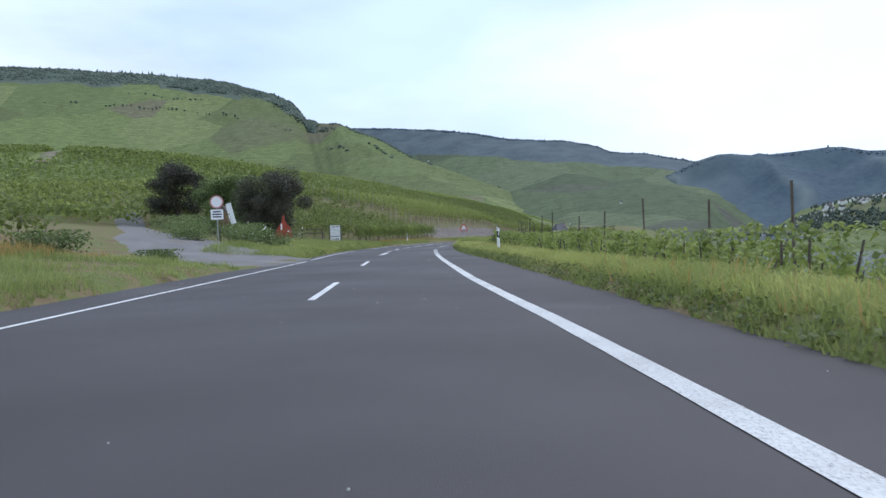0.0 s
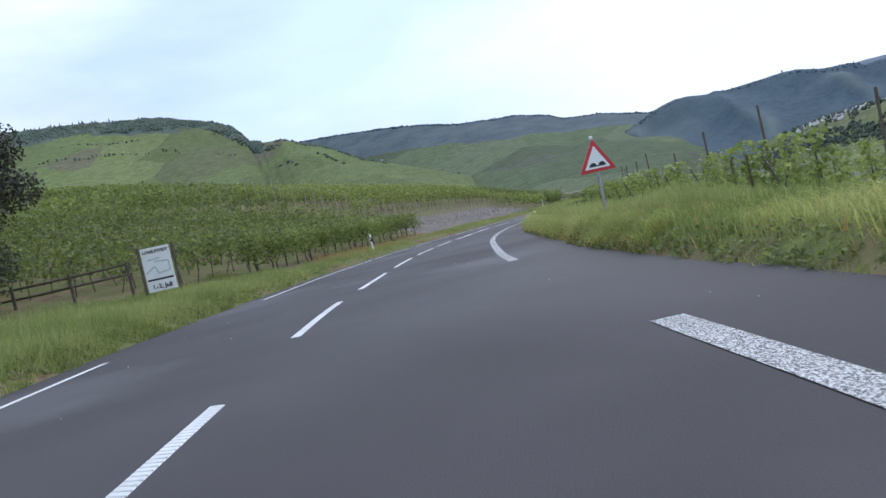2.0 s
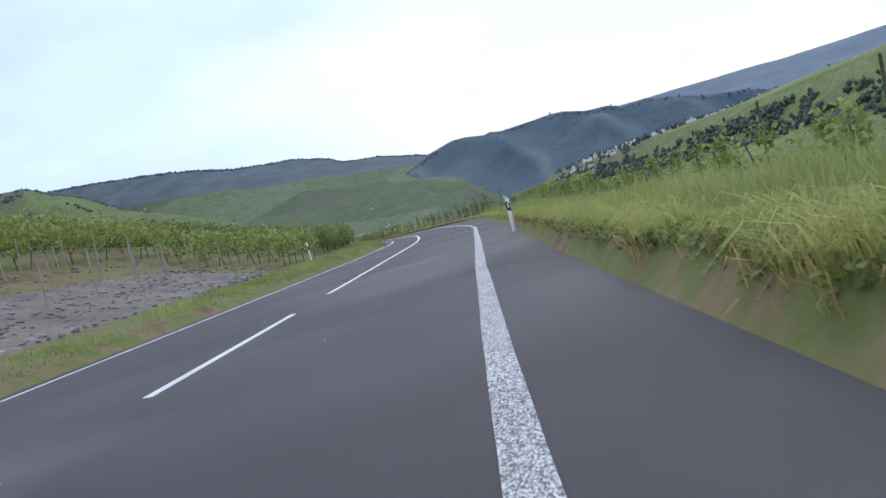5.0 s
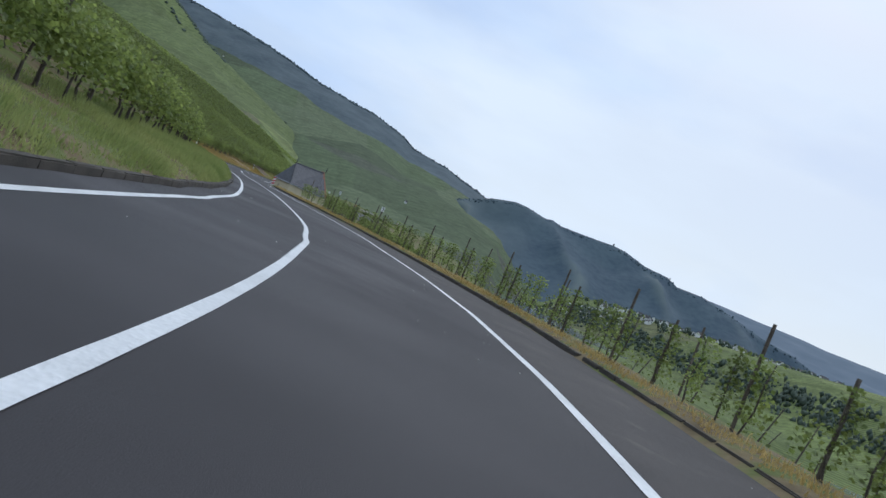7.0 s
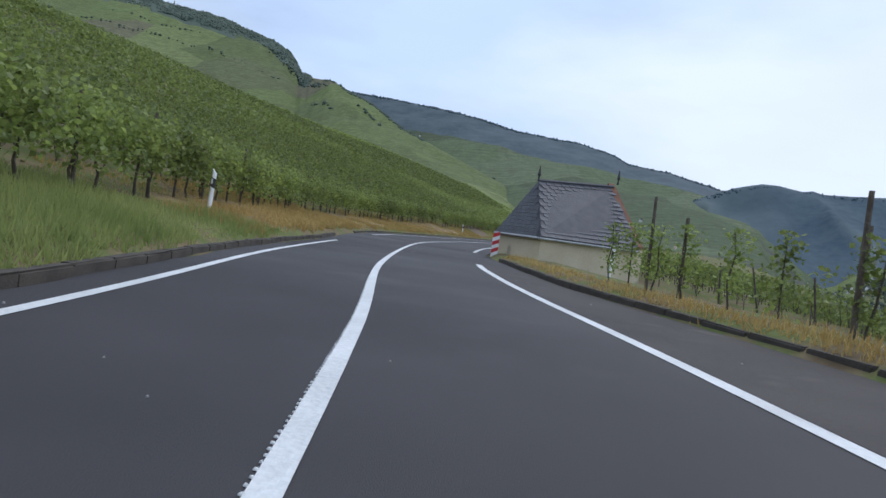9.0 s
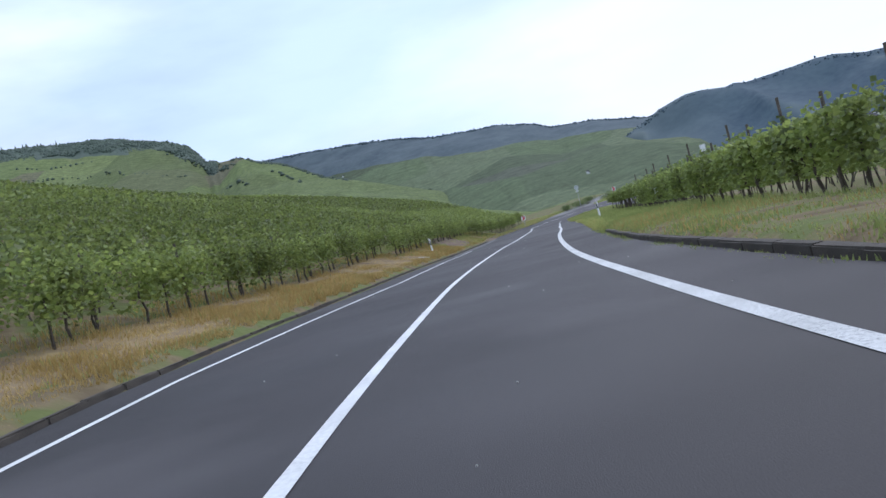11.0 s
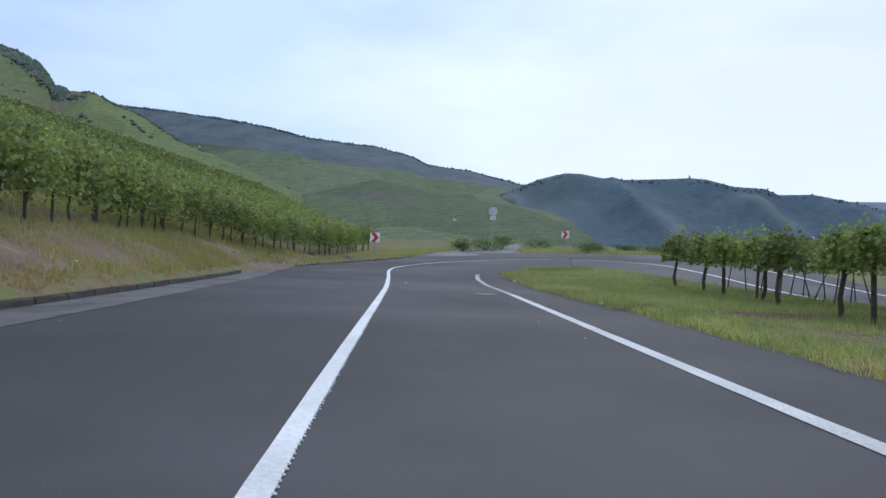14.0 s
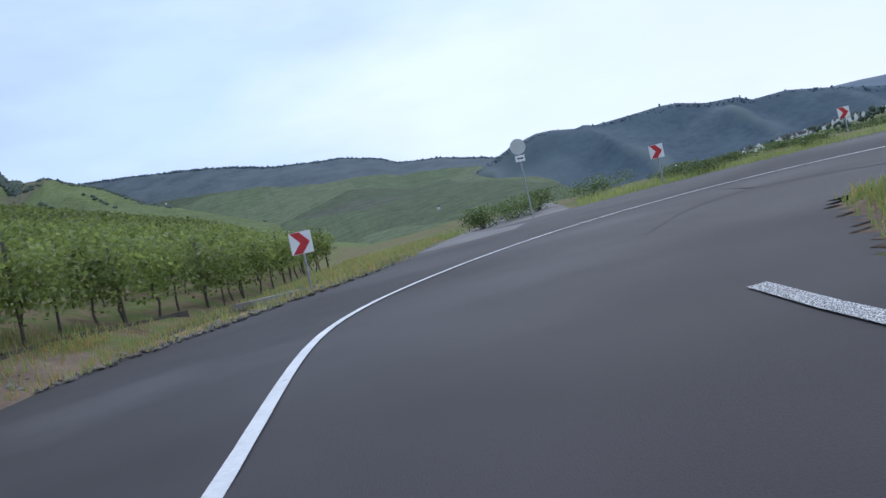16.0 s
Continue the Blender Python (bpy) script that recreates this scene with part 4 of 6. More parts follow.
SLATE = material("slate", (0.05, 0.052, 0.06), (0.085, 0.087, 0.1), 2.5, 0.6, 0.3, vary=0.3)
BRICK = material("brick_gable", (0.17, 0.075, 0.045), (0.27, 0.13, 0.08), 3, 0.9, 0.4)
shed = new("vineyard_shed")
shed.matrix_basis = pose(23.0, 247.4, 0)
tagged(shed, "low plastered shed with a dark slate hipped roof", "shed")
EAVE, BASE = 1.05, -2.8
NEAR, GABLE_A, GABLE_B, ROADSIDE = Vector((0, 0, 0)), Vector((4.1, 2.2, 0)), Vector((1.9, 6.4, 0)), Vector((-1.45, 3.1, 0))
RIDGE_A, RIDGE_Z = Vector((-0.2, 2.75, 3.2)), Vector((3.15, 4.2, 3.45))
UP = Vector((0, 0, EAVE))


def wall_between(name, a, b, mat, top=EAVE, peak=None, label=""):
    """An upright wall 0.3 m thick from a to b, set inside the corner line; with a peak it is a gable."""
    d = (b - a).normalized()
    inward = Vector((-d.y, d.x, 0)) * 0.3
    outline = [Vector((a.x, a.y, BASE)), Vector((b.x, b.y, BASE)), Vector((b.x, b.y, top))] + ([peak] if peak else []) + [Vector((a.x, a.y, top))]
    bm = bmesh.new()
    front = [bm.verts.new(p) for p in outline]
    back = [bm.verts.new(p + inward) for p in outline]
    bm.faces.new(front)
    bm.faces.new(list(reversed(back)))
    for k in range(len(outline)):
        n = (k + 1) % len(outline)
        bm.faces.new((front[k], back[k], back[n], front[n]))
    bmesh.ops.recalc_face_normals(bm, faces=bm.faces[:])
    return part(name, bm, mat, shed, label)


wall_between("front_wall", NEAR, GABLE_A, PLASTER)
wall_between("side_wall", ROADSIDE, NEAR, PLASTER)
wall_between("back_wall", GABLE_B, ROADSIDE, PLASTER)
wall_between("gable_wall", GABLE_A, GABLE_B, BRICK, EAVE + 0.12, Vector((3.0, 4.3, 3.62)), "brown brick gable")
bm = bmesh.new()
out = Vector((0.07, -0.14, 0))
e0, e1, e2, e3 = ROADSIDE + UP + Vector((-0.12, 0.05, 0)), NEAR + UP + Vector((-0.03, -0.15, 0)), GABLE_A + UP + out + Vector((-0.25, -0.12, 0)), GABLE_B + UP + Vector((-0.25, 0.05, 0))
ra, rb = RIDGE_A, RIDGE_Z + Vector((-0.2, -0.1, 0))
vs = [bm.verts.new(p) for p in (e0, e1, e2, e3, ra, rb)]
for f in ((1, 2, 5, 4), (0, 1, 4), (3, 0, 4, 5)):
    bm.faces.new([vs[k] for k in f])
geom = bmesh.ops.extrude_face_region(bm, geom=bm.faces[:])
bmesh.ops.translate(bm, vec=(0, 0, -0.08), verts=[g for g in geom["geom"] if isinstance(g, bmesh.types.BMVert)])
bmesh.ops.recalc_face_normals(bm, faces=bm.faces[:])
roof = part("roof", bm, SLATE, shed)
bm = bmesh.new()
box(bm, (0.33, 0.24, 0.016), bevel=0.004)
slate_mesh = bpy.data.meshes.new("slate")
bm.to_mesh(slate_mesh)
bm.free()
slate_mesh.materials.append(SLATE)


def slate_courses(a, b, c, d, courses):
    """Lays slates in courses over the roof face a-b (eave) to d-c (ridge)."""
    nor = (b - a).cross(d - a).normalized()
    for k in range(courses):
        t = (k + 0.4) / courses
        p0, p1 = a.lerp(d, t), b.lerp(c, t)
        run = p1 - p0
        if run.length < 0.3:
            continue
        x_ax = run.normalized()
        y_ax = nor.cross(x_ax)
        n = max(1, int(run.length / 0.335))
        for m in range(n):
            q = p0 + x_ax * (min(run.length - 0.17, 0.17 + 0.335 * m + 0.16 * (k % 2))) + nor * 0.018
            ob = new("slate", slate_mesh)
            ob.parent = roof
            ob.matrix_basis = Matrix.Translation(q) @ Matrix((x_ax, y_ax, nor)).transposed().to_4x4() @ Matrix.Rotation(radians(-3), 4, "X")


slate_courses(e1, e2, rb, ra, 15)
slate_courses(e0, e1, ra, ra, 15)
for p in (ra, RIDGE_Z + Vector((0, 0.1, 0.15))):
    bm = bmesh.new()
    tube(bm, [p, p + Vector((0, 0, 0.2)), p + Vector((0, 0, 0.26)), p + Vector((0, 0, 0.34)), p + Vector((0, 0, 0.62))], [0.05, 0.03, 0.08, 0.05, 0.012], 8)
    part("finial", bm, BLACK, shed, "dark metal finial")
for a, b in ((e0, e1), (e1, e2)):
    bm = bmesh.new()
    tube(bm, [a + Vector((-0.04, -0.06, -0.08)), b + Vector((-0.04, -0.06, -0.08))], [0.05, 0.05], 8)
    part("gutter", bm, STEEL, shed)
bm = bmesh.new()
tube(bm, [ra + Vector((0, 0, 0.03)), rb + Vector((0, 0, 0.03))], [0.07, 0.07], 6)
part("ridge_cap", bm, SLATE, shed)
bar = sign_root("barrier_board", 21.45, 249.6, 10, "red and white striped hazard board at the shed's corner", "hazard board")
for k in range(6):
    z0, z1 = 0.0 + 0.15 * k, 0.15 + 0.15 * k
    plate("stripe", [(-0.13, z0 - 0.06), (0.13, z0 + 0.06), (0.13, z1 + 0.06), (-0.13, z1 - 0.06)], 0.03, RED if k % 2 else SIGN_WHITE, bar, 0, "red stripe" if k % 2 else "white stripe")
pole(bar, 0.9, 0.03)

# ---------------------------------------------------------------- side tracks, kerbs and small things on the road
def ribbon(name, centre, widths, mat, label, lift=0.035):
    p = spline(centre, 1.0)
    w = np.interp(np.linspace(0, 1, len(p)), np.linspace(0, 1, len(widths)), widths)
    t = np.gradient(p, axis=0)
    t /= np.linalg.norm(t, axis=1)[:, None]
    v = []
    for n, (q, d, ww) in enumerate(zip(p, t, w)):
        end = 0.14 if n in (0, len(p) - 1) else 0.0
        for u in (-1, -0.5, 0, 0.5, 1):
            x, y = q[0] - d[1] * ww / 2 * u, q[1] + d[0] * ww / 2 * u
            clear = float(left_edge_x(y)) - x if y < 300 else 9.0
            v.append((x, y, float(level(x, y)) + (lift if clear > 0.3 else -0.12 if clear < 0 else 0.03) - (0.14 if abs(u) == 1 else end)))
    ob = mesh_object(name, v, grid_faces(len(p), 5), mat, smooth=True)
    return tagged(ob, label, "track", kind="structure")


ribbon("track_uphill", [(-6.5, 30.5), (-9.5, 32.5), (-13, 36), (-17.5, 42), (-23, 51), (-31, 64), (-42, 84)], [11.5, 9.5, 5.5, 3.8, 3.2, 3.0], TRACK, "worn grey asphalt farm track up the slope", 0.1)
ribbon("track_beyond_bend", [(36, 358), (40, 366), (44, 376), (50, 392), (60, 420)], [8.0, 5.5, 4.5, 4.0], TRACK, "grey farm track leading on from the hairpin", 0.045)

PATHS = [[(-188, 290), (-184, 336), (-215, 440), (-237, 538), (-236, 701), (-211, 768), (-180, 860)], [(-185, 215), (-155, 247), (-129, 223), (-105, 170)],
         [(-150, 318), (-113, 313), (-83, 314), (-55, 312), (-27, 300)]]
PATH_DIRT = material("slope_path", (0.14, 0.115, 0.075), (0.24, 0.2, 0.13), 0.2, 0.95, 0.4, fine=4, spots=((0.12, 0.15, 0.06), 0.3, 0.5))
for line in PATHS:
    ribbon("track_terrace", line, [3.4, 4.2, 3.0], PATH_DIRT, "brown earth path between vineyard plots", 0.25)
PATH_POINTS = np.concatenate([spline(line, 3.0) for line in PATHS])

STONE = material("kerb_stone", (0.04, 0.033, 0.026), (0.085, 0.071, 0.056), 2.0, 0.9, 0.5, vary=0.25)
kerb_meshes = []
for k in range(4):
    bm = bmesh.new()
    box(bm, (0.16, 1.0, 0.3), bevel=0.02)
    rr = random.Random(k)
    for v in bm.verts:
        v.co += Vector((rr.uniform(-0.008, 0.008), 0, rr.uniform(-0.006, 0.006)))
    me = bpy.data.meshes.new("kerb_stone")
    bm.to_mesh(me)
    bm.free()
    me.materials.append(STONE)
    kerb_meshes.append(me)


def kerb(name, y0, y1, side, top, label):
    root = new(name)
    tagged(root, label, "kerb", kind="structure")
    for k, y in enumerate(np.arange(y0, y1, 1.0)):
        q = beside([y], 0.1, side)[0]
        ahead = beside([y + 0.6], 0.1, side)[0] - beside([y - 0.6], 0.1, side)[0]
        ob = new("kerb_stone", kerb_meshes[k % 4])
        ob.parent = root
        ob.matrix_basis = pose(q[0], q[1], top - 0.15 + 0.005 * math.sin(k * 1.7), 0, 0, math.degrees(math.atan2(-ahead[0], ahead[1])))


kerb("kerb_left", 172, 250, 1, 0.11, "dark weathered low kerb along the bank")
kerb("kerb_right", 172, 246, -1, 0.12, "dark weathered low kerb above the vines")
kerb("kerb_right", 256, 282, -1, 0.1, "dark weathered low kerb under dry grass")
kerb("kerb_left", 258, 342, 1, 0.09, "dark weathered low kerb along the dry verge")

corner_root = new("kerb_corner")
tagged(corner_root, "dark broken kerb round the outer corner of the bend", "kerb", kind="structure")
corner_at = np.array([LINE[i] + SIDE[i] * (LEFT_EDGE[i] + 0.1) for i in range(station(341.5), station(350.2))])
corner_run = np.r_[0, np.cumsum(np.hypot(*np.diff(corner_at, axis=0).T))]
for k, run in enumerate(np.arange(0.2, corner_run[-1], 1.0)):
    x, y = np.interp(run, corner_run, corner_at[:, 0]), np.interp(run, corner_run, corner_at[:, 1])
    x1, y1 = np.interp(run + 0.5, corner_run, corner_at[:, 0]), np.interp(run + 0.5, corner_run, corner_at[:, 1])
    ob = new("kerb_stone", kerb_meshes[k % 4])
    ob.parent = corner_root
    ob.matrix_basis = pose(x, y, max(float(bend_plane(x, y)), float(level(x, y))) - 0.09 + 0.008 * math.sin(k * 2.3), 0, 0, math.degrees(math.atan2(-(x1 - x), y1 - y)) + 2 * math.sin(k * 1.3))

IRON = material("cast_iron", (0.05, 0.05, 0.05), (0.11, 0.108, 0.105), 8, 0.6, 0.4)
CONCRETE = material("concrete", (0.2, 0.19, 0.175), (0.3, 0.285, 0.265), 5, 0.85, 0.4)
hole = new("manhole_cover")
hole.matrix_basis = pose(30.38, 329.4, 0.004)
tagged(hole, "round cast iron manhole cover with a concrete filling", "manhole cover")
bm = bmesh.new()
bmesh.ops.create_circle(bm, cap_ends=True, segments=36, radius=0.285)
geom = bmesh.ops.extrude_face_region(bm, geom=bm.faces[:])
bmesh.ops.translate(bm, vec=(0, 0, 0.006), verts=[g for g in geom["geom"] if isinstance(g, bmesh.types.BMVert)])
part("frame", bm, IRON, hole)
bm = bmesh.new()
bmesh.ops.create_circle(bm, cap_ends=True, segments=36, radius=0.225, matrix=Matrix.Translation((0, 0, 0.009)))
part("filling", bm, CONCRETE, hole, "pale concrete filling")

PALE_STONE = material("pale_stone", (0.4, 0.39, 0.36), (0.6, 0.58, 0.54), 9, 0.85, 0.4)
for k, (x, y, size) in enumerate(((32.1, 326.6, 0.09), (33.25, 336.3, 0.085), (29.8, 222.4, 0.09), (28.6, 214.5, 0.08), (26.2, 236.0, 0.08), (15.6, 297.5, 0.08), (22.0, 327.0, 0.07), (13.1, 268.6, 0.07), (-7.4, 98.6, 0.06), (24.0, 345.5, 0.09))):
    bm = bmesh.new()
    bmesh.ops.create_icosphere(bm, subdivisions=2, radius=size)
    rr = random.Random(k)
    for v in bm.verts:
        v.co = Vector((v.co.x * 1.2, v.co.y, v.co.z * 0.55)) * rr.uniform(0.85, 1.12)
    st = part("stone", bm, PALE_STONE)
    st.matrix_basis = pose(x, y, max(float(level(x, y)), 0) + size * 0.3, 0, 0, 40 * k)
    tagged(st, "pale stone lying on the verge", "stone", "stones on the verge")
for k, (x, y, turn) in enumerate(((17.7, 299.9, 50), (18.1, 300.2, 30))):
    bm = bmesh.new()
    box(bm, (0.05, 0.75, 0.04), bevel=0.008)
    st = part("fallen_slat", bm, SIGN_WHITE)
    st.matrix_basis = pose(x, y, float(level(x, y)) + 0.06, 4, 0, turn)
    tagged(st, "white painted slat lying in dry grass", "slat", "fallen slats")
for k, (x, y, size) in enumerate(((29.27, 334.27, 0.035), (20.08, 213.34, 0.018), (18.6, 267.2, 0.015), (2.2, 103.3, 0.012), (23.6, 199.6, 0.02))):
    bm = bmesh.new()
    box(bm, (size * 1.6, size, 0.006), (0, 0, 0.003))
    for v in bm.verts:
        v.co.z += 0.012 * abs(v.co.x) / size
    st = part("paper_scrap", bm, SIGN_WHITE)
    st.matrix_basis = pose(x, y, 0.004, 0, 0, 35 * k)
    tagged(st, "small white paper scrap on the asphalt", "litter", "litter on the road")
grit_bm = bmesh.new()
for k in range(420):
    i = random.randrange(20, TURN_IN)
    q = LINE[i] + SIDE[i] * random.uniform(-RIGHT_EDGE[i] + 0.2, LEFT_EDGE[i] - 0.2) + WAY[i] * random.uniform(-1, 1)
    r = random.uniform(0.004, 0.011)
    bmesh.ops.create_icosphere(grit_bm, subdivisions=1, radius=r, matrix=Matrix.Translation((q[0], q[1], road_z(q) + r * 0.5)))
tagged(part("road_grit", grit_bm, PALE_STONE), "pale grit scattered over the asphalt", "grit", kind="stuff")
slab_bm = bmesh.new()
box(slab_bm, (0.7, 2.6, 0.16), bevel=0.03)
st = part("concrete_slab", slab_bm, CONCRETE)
st.matrix_basis = pose(29.7, 354.6, float(level(29.7, 354.6)) + 0.08, 0, 0, -38)
tagged(st, "broken concrete edging slab beside the bend", "slab")

RED_EARTH = material("red_brown_earth", (0.115, 0.076, 0.05), (0.21, 0.145, 0.096), 0.9, 0.95, 0.9, fine=9, spots=((0.22, 0.19, 0.1), 1.3, 0.57))
for y0, y1, earth in ((238, 254, LAND_NEAR), (256, 314, LAND_NEAR), (314, 336, RED_EARTH)):
    ribbon("verge_dry", [tuple(q) for q in beside(np.arange(y0, y1 + 0.1, 4.0), 2.3, 1)], [3.9, 4.0, 3.9], earth, "dry brown earth of the verge below the vines", 0.07)

# ---------------------------------------------------------------- vines
rng = np.random.default_rng(4)


def stems(rng, bases, tops, r0, r1):
    """Thin four-sided stems between arrays of points."""
    n = len(bases)
    a = np.array([[1, 0, 0], [0, 1, 0], [-1, 0, 0], [0, -1, 0]], float)
    v = np.concatenate([bases[:, None] + a[None] * r0, tops[:, None] + a[None] * r1], 1).reshape(-1, 3)
    q = np.array([[0, 1, 5, 4], [1, 2, 6, 5], [2, 3, 7, 6], [3, 0, 4, 7], [4, 5, 6, 7]])
    return v, (np.arange(n)[:, None, None] * 8 + q[None]).reshape(-1, 4)


def canopy(rng, n, kind):
    """Leaf places of one vine about its foot, along x."""
    if kind == "hedge":
        h = np.where(rng.random(n) < 0.22, 0.35, 0.62) + 1.25 * rng.beta(1.5, 1.5, n)
        x, y = rng.normal(0, 0.5, n), rng.normal(0, 0.2, n) * (1.25 - 0.35 * (h - 0.7))
        shoots = rng.random(n) < 0.1
        h[shoots] += rng.uniform(0.1, 0.45, shoots.sum())
    elif kind == "thin":
        h = 0.2 + 1.15 * rng.random(n) ** 0.9
        x, y = rng.normal(0, 0.13, n) * (1.25 - 0.35 * h), rng.normal(0, 0.13, n)
    elif kind == "crown":
        ang, r = rng.uniform(0, 2 * math.pi, n), 0.55 * np.sqrt(rng.random(n))
        x, y, h = r * np.cos(ang), r * np.sin(ang), 1.16 + 0.68 * rng.random(n) - 0.45 * r
        shoots = rng.random(n) < 0.16
        h[shoots] += rng.uniform(0.1, 0.7, shoots.sum()) * 0.5
        x[shoots] *= 0.4
    else:
        h = 0.35 + 1.2 * rng.random(n) ** 0.8
        x, y = rng.normal(0, 0.33, n), rng.normal(0, 0.2, n)
        shoots = rng.random(n) < 0.14
        h[shoots] += rng.uniform(0.05, 0.28, shoots.sum())
        x[shoots] = rng.normal(0, 0.08, shoots.sum())
    return np.stack([x, y, h], 1)


def vine_thing(kind, leaves, size, stake, seed):
    """One vine: a gnarled trunk, its foliage and where there is one its stake."""
    r = np.random.default_rng(seed)
    root = new("vine")
    bm = bmesh.new()
    tall = {"hedge": 1.05, "thin": 1.3, "crown": 1.35, "tall": 1.3}[kind]
    lean = r.normal(0, 0.09, 2)
    tube(bm, [(0, 0, -0.15), (lean[0] * 0.4, lean[1], tall * 0.35), (lean[0] * 1.4, lean[1] * 0.4, tall * 0.7), (lean[0], lean[1], tall)], [0.06, 0.05, 0.046, 0.03] if kind == "crown" else [0.038, 0.03, 0.027, 0.018] if kind != "thin" else [0.02, 0.017, 0.014, 0.008], 6)
    part("trunk", bm, BARK, root)
    v, f = leaf_cards(r, canopy(r, leaves, kind), size)
    quick_mesh("foliage", v, f, LEAF, root)
    if stake:
        bm = bmesh.new()
        tube(bm, [(0.08, 0.05, -0.2), (0.08 + r.normal(0, 0.05), 0.05 + r.normal(0, 0.03), stake)], [0.038, 0.034], 6)
        part("stake", bm, WOOD, root, "grey wooden stake")
    return root


VINE_LABEL = {"hedge": "leafy green grapevine trained in a row", "thin": "slender young grapevine tied to a stake", "crown": "grapevine with bare trunk and leafy crown", "tall": "tall leafy grapevine on a wooden stake"}
VINE_GROUP = {"hedge": "vines above the road", "thin": "young vines below the kerb", "crown": "vines on the hairpin island", "tall": "tall vines beside the road"}
PROTO = {}
for kind, leaves, size, stakes in (("hedge", 620, 0.115, (0, 1.9, 0, 0, 2.0, 0)), ("thin", 260, 0.075, (0, 1.5, 1.9, 0)), ("crown", 820, 0.11, (0, 0, 1.7, 0)), ("tall", 560, 0.12, (1.9, 0, 2.15, 0))):
    PROTO[kind] = [vine_thing(kind, leaves, size, st, 20 + k) for k, st in enumerate(stakes)]
    for ob in PROTO[kind]:
        tagged(ob, VINE_LABEL[kind], "vine", VINE_GROUP[kind])
used = set()


def plant(kind, spots, headings, scale=1.0):
    """Stands separate vines at places (x, y); the first of each form is the pattern itself."""
    for k, (q, a) in enumerate(zip(spots, headings)):
        src = PROTO[kind][k % len(PROTO[kind])]
        m = pose(q[0], q[1], float(level(q[0], q[1])), 0, 0, math.degrees(a) + random.uniform(-12, 12))
        if src.name not in used:
            used.add(src.name)
            src.matrix_basis = m
        else:
            copy_thing(src, m)


def heading_at(y):
    i = np.searchsorted(LINE[:TURN_IN, 1], y).clip(0, TURN_IN - 1)
    return np.arctan2(WAY[i, 1], WAY[i, 0])


def row(y0, y1, dist, side, gap):
    y = np.arange(y0, y1, gap)
    y = y + rng.uniform(-0.2, 0.2, len(y)) * gap
    q = beside(y, dist, side) + rng.normal(0, 0.08, (len(y), 2))
    return q, heading_at(y)


for kind, y0, y1, dist, side, gap in (("hedge", 77, 106, 3.0, 1, 1.25), ("hedge", 158, 256, 3.1, 1, 1.25), ("hedge", 256, 300, 3.4, 1, 1.25), ("hedge", 300, 338, 2.6, 1, 1.25), ("crown", 303, 335.5, 4.5, -1, 1.5), ("tall", 256, 302, 3.6, -1, 1.2), ("thin", 173, 238, 1.5, -1, 1.35)):
    plant(kind, *row(y0, y1, dist, side, gap))


def field(name, label, zones, leaves, size, trunks=True, lines=(), mat=None):
    """Many vines of the rows farther from the road, as one mesh. zones: y0, y1, first and last distance, row gap, vine gap, side, kind."""
    allv, allf, slots, count = [], [], [], 0
    batches = list(lines)
    for y0, y1, d0, d1, rows_gap, gap, side, kind in zones:
        for d in np.arange(d0, d1, rows_gap):
            q, a = row(y0, y1, d, side, gap)
            batches.append((q, a, kind))
    for q, a, kind in batches:
        keep = (rng.random(len(q)) > 0.04) & (np.min(np.hypot(q[:, None, 0] - PATH_POINTS[:, 0], q[:, None, 1] - PATH_POINTS[:, 1]), 1) > 2.8)
        q, a = q[keep], a[keep]
        if not len(q):
            continue
        z = on_land(q)
        c = canopy(rng, leaves * len(q), kind).reshape(len(q), leaves, 3)
        ca, sa = np.cos(a)[:, None], np.sin(a)[:, None]
        p = np.stack([q[:, :1] + c[..., 0] * ca - c[..., 1] * sa, q[:, 1:] + c[..., 0] * sa + c[..., 1] * ca, z[:, None] + c[..., 2]], -1).reshape(-1, 3)
        v, f = leaf_cards(rng, p, size)
        allv.append(v)
        allf.append(f + count)
        slots.append(np.zeros(len(f)))
        count += len(v)
        if trunks:
            foot = np.c_[q, z - 0.1]
            v, f = stems(rng, foot, foot + np.c_[rng.normal(0, 0.22, (len(q), 2)), np.full(len(q), 1.2)], 0.027, 0.018)
            allv.append(v)
            allf.append(f + count)
            slots.append(np.ones(len(f)))
            count += len(v)
    ob = quick_mesh(name, np.concatenate(allv), np.concatenate(allf), [mat or LEAF, BARK], slots=np.concatenate(slots))
    return tagged(ob, label, "vineyard", kind="stuff")


field("vine_rows", "rows of leafy grapevines rising up the slope", [
    (74, 104.5, 4.9, 24, 1.9, 1.25, 1, "hedge"), (156, 256, 5.0, 24, 1.9, 1.25, 1, "hedge"), (256, 338, 5.3, 24, 1.9, 1.25, 1, "hedge"), (-60, 28, 7.4, 20, 1.9, 1.3, 1, "hedge")], 110, 0.18)
field("vine_rows", "dense rows of grapevines up the hillside", [
    (-60, 18, 20, 60, 1.9, 1.3, 1, "hedge"), (62, 104.5, 24, 30, 1.9, 1.3, 1, "hedge"), (156, 338, 24, 75, 1.9, 1.3, 1, "hedge")], 26, 0.36, False)
field("vine_rows", "rows of pale yellow-green grapevines behind the bare plot", [
    (146, 153, 2.8, 24, 1.9, 1.25, 1, "hedge"), (111, 146, 10.5, 24, 1.9, 1.25, 1, "hedge")], 110, 0.18, mat=PALE_LEAF)
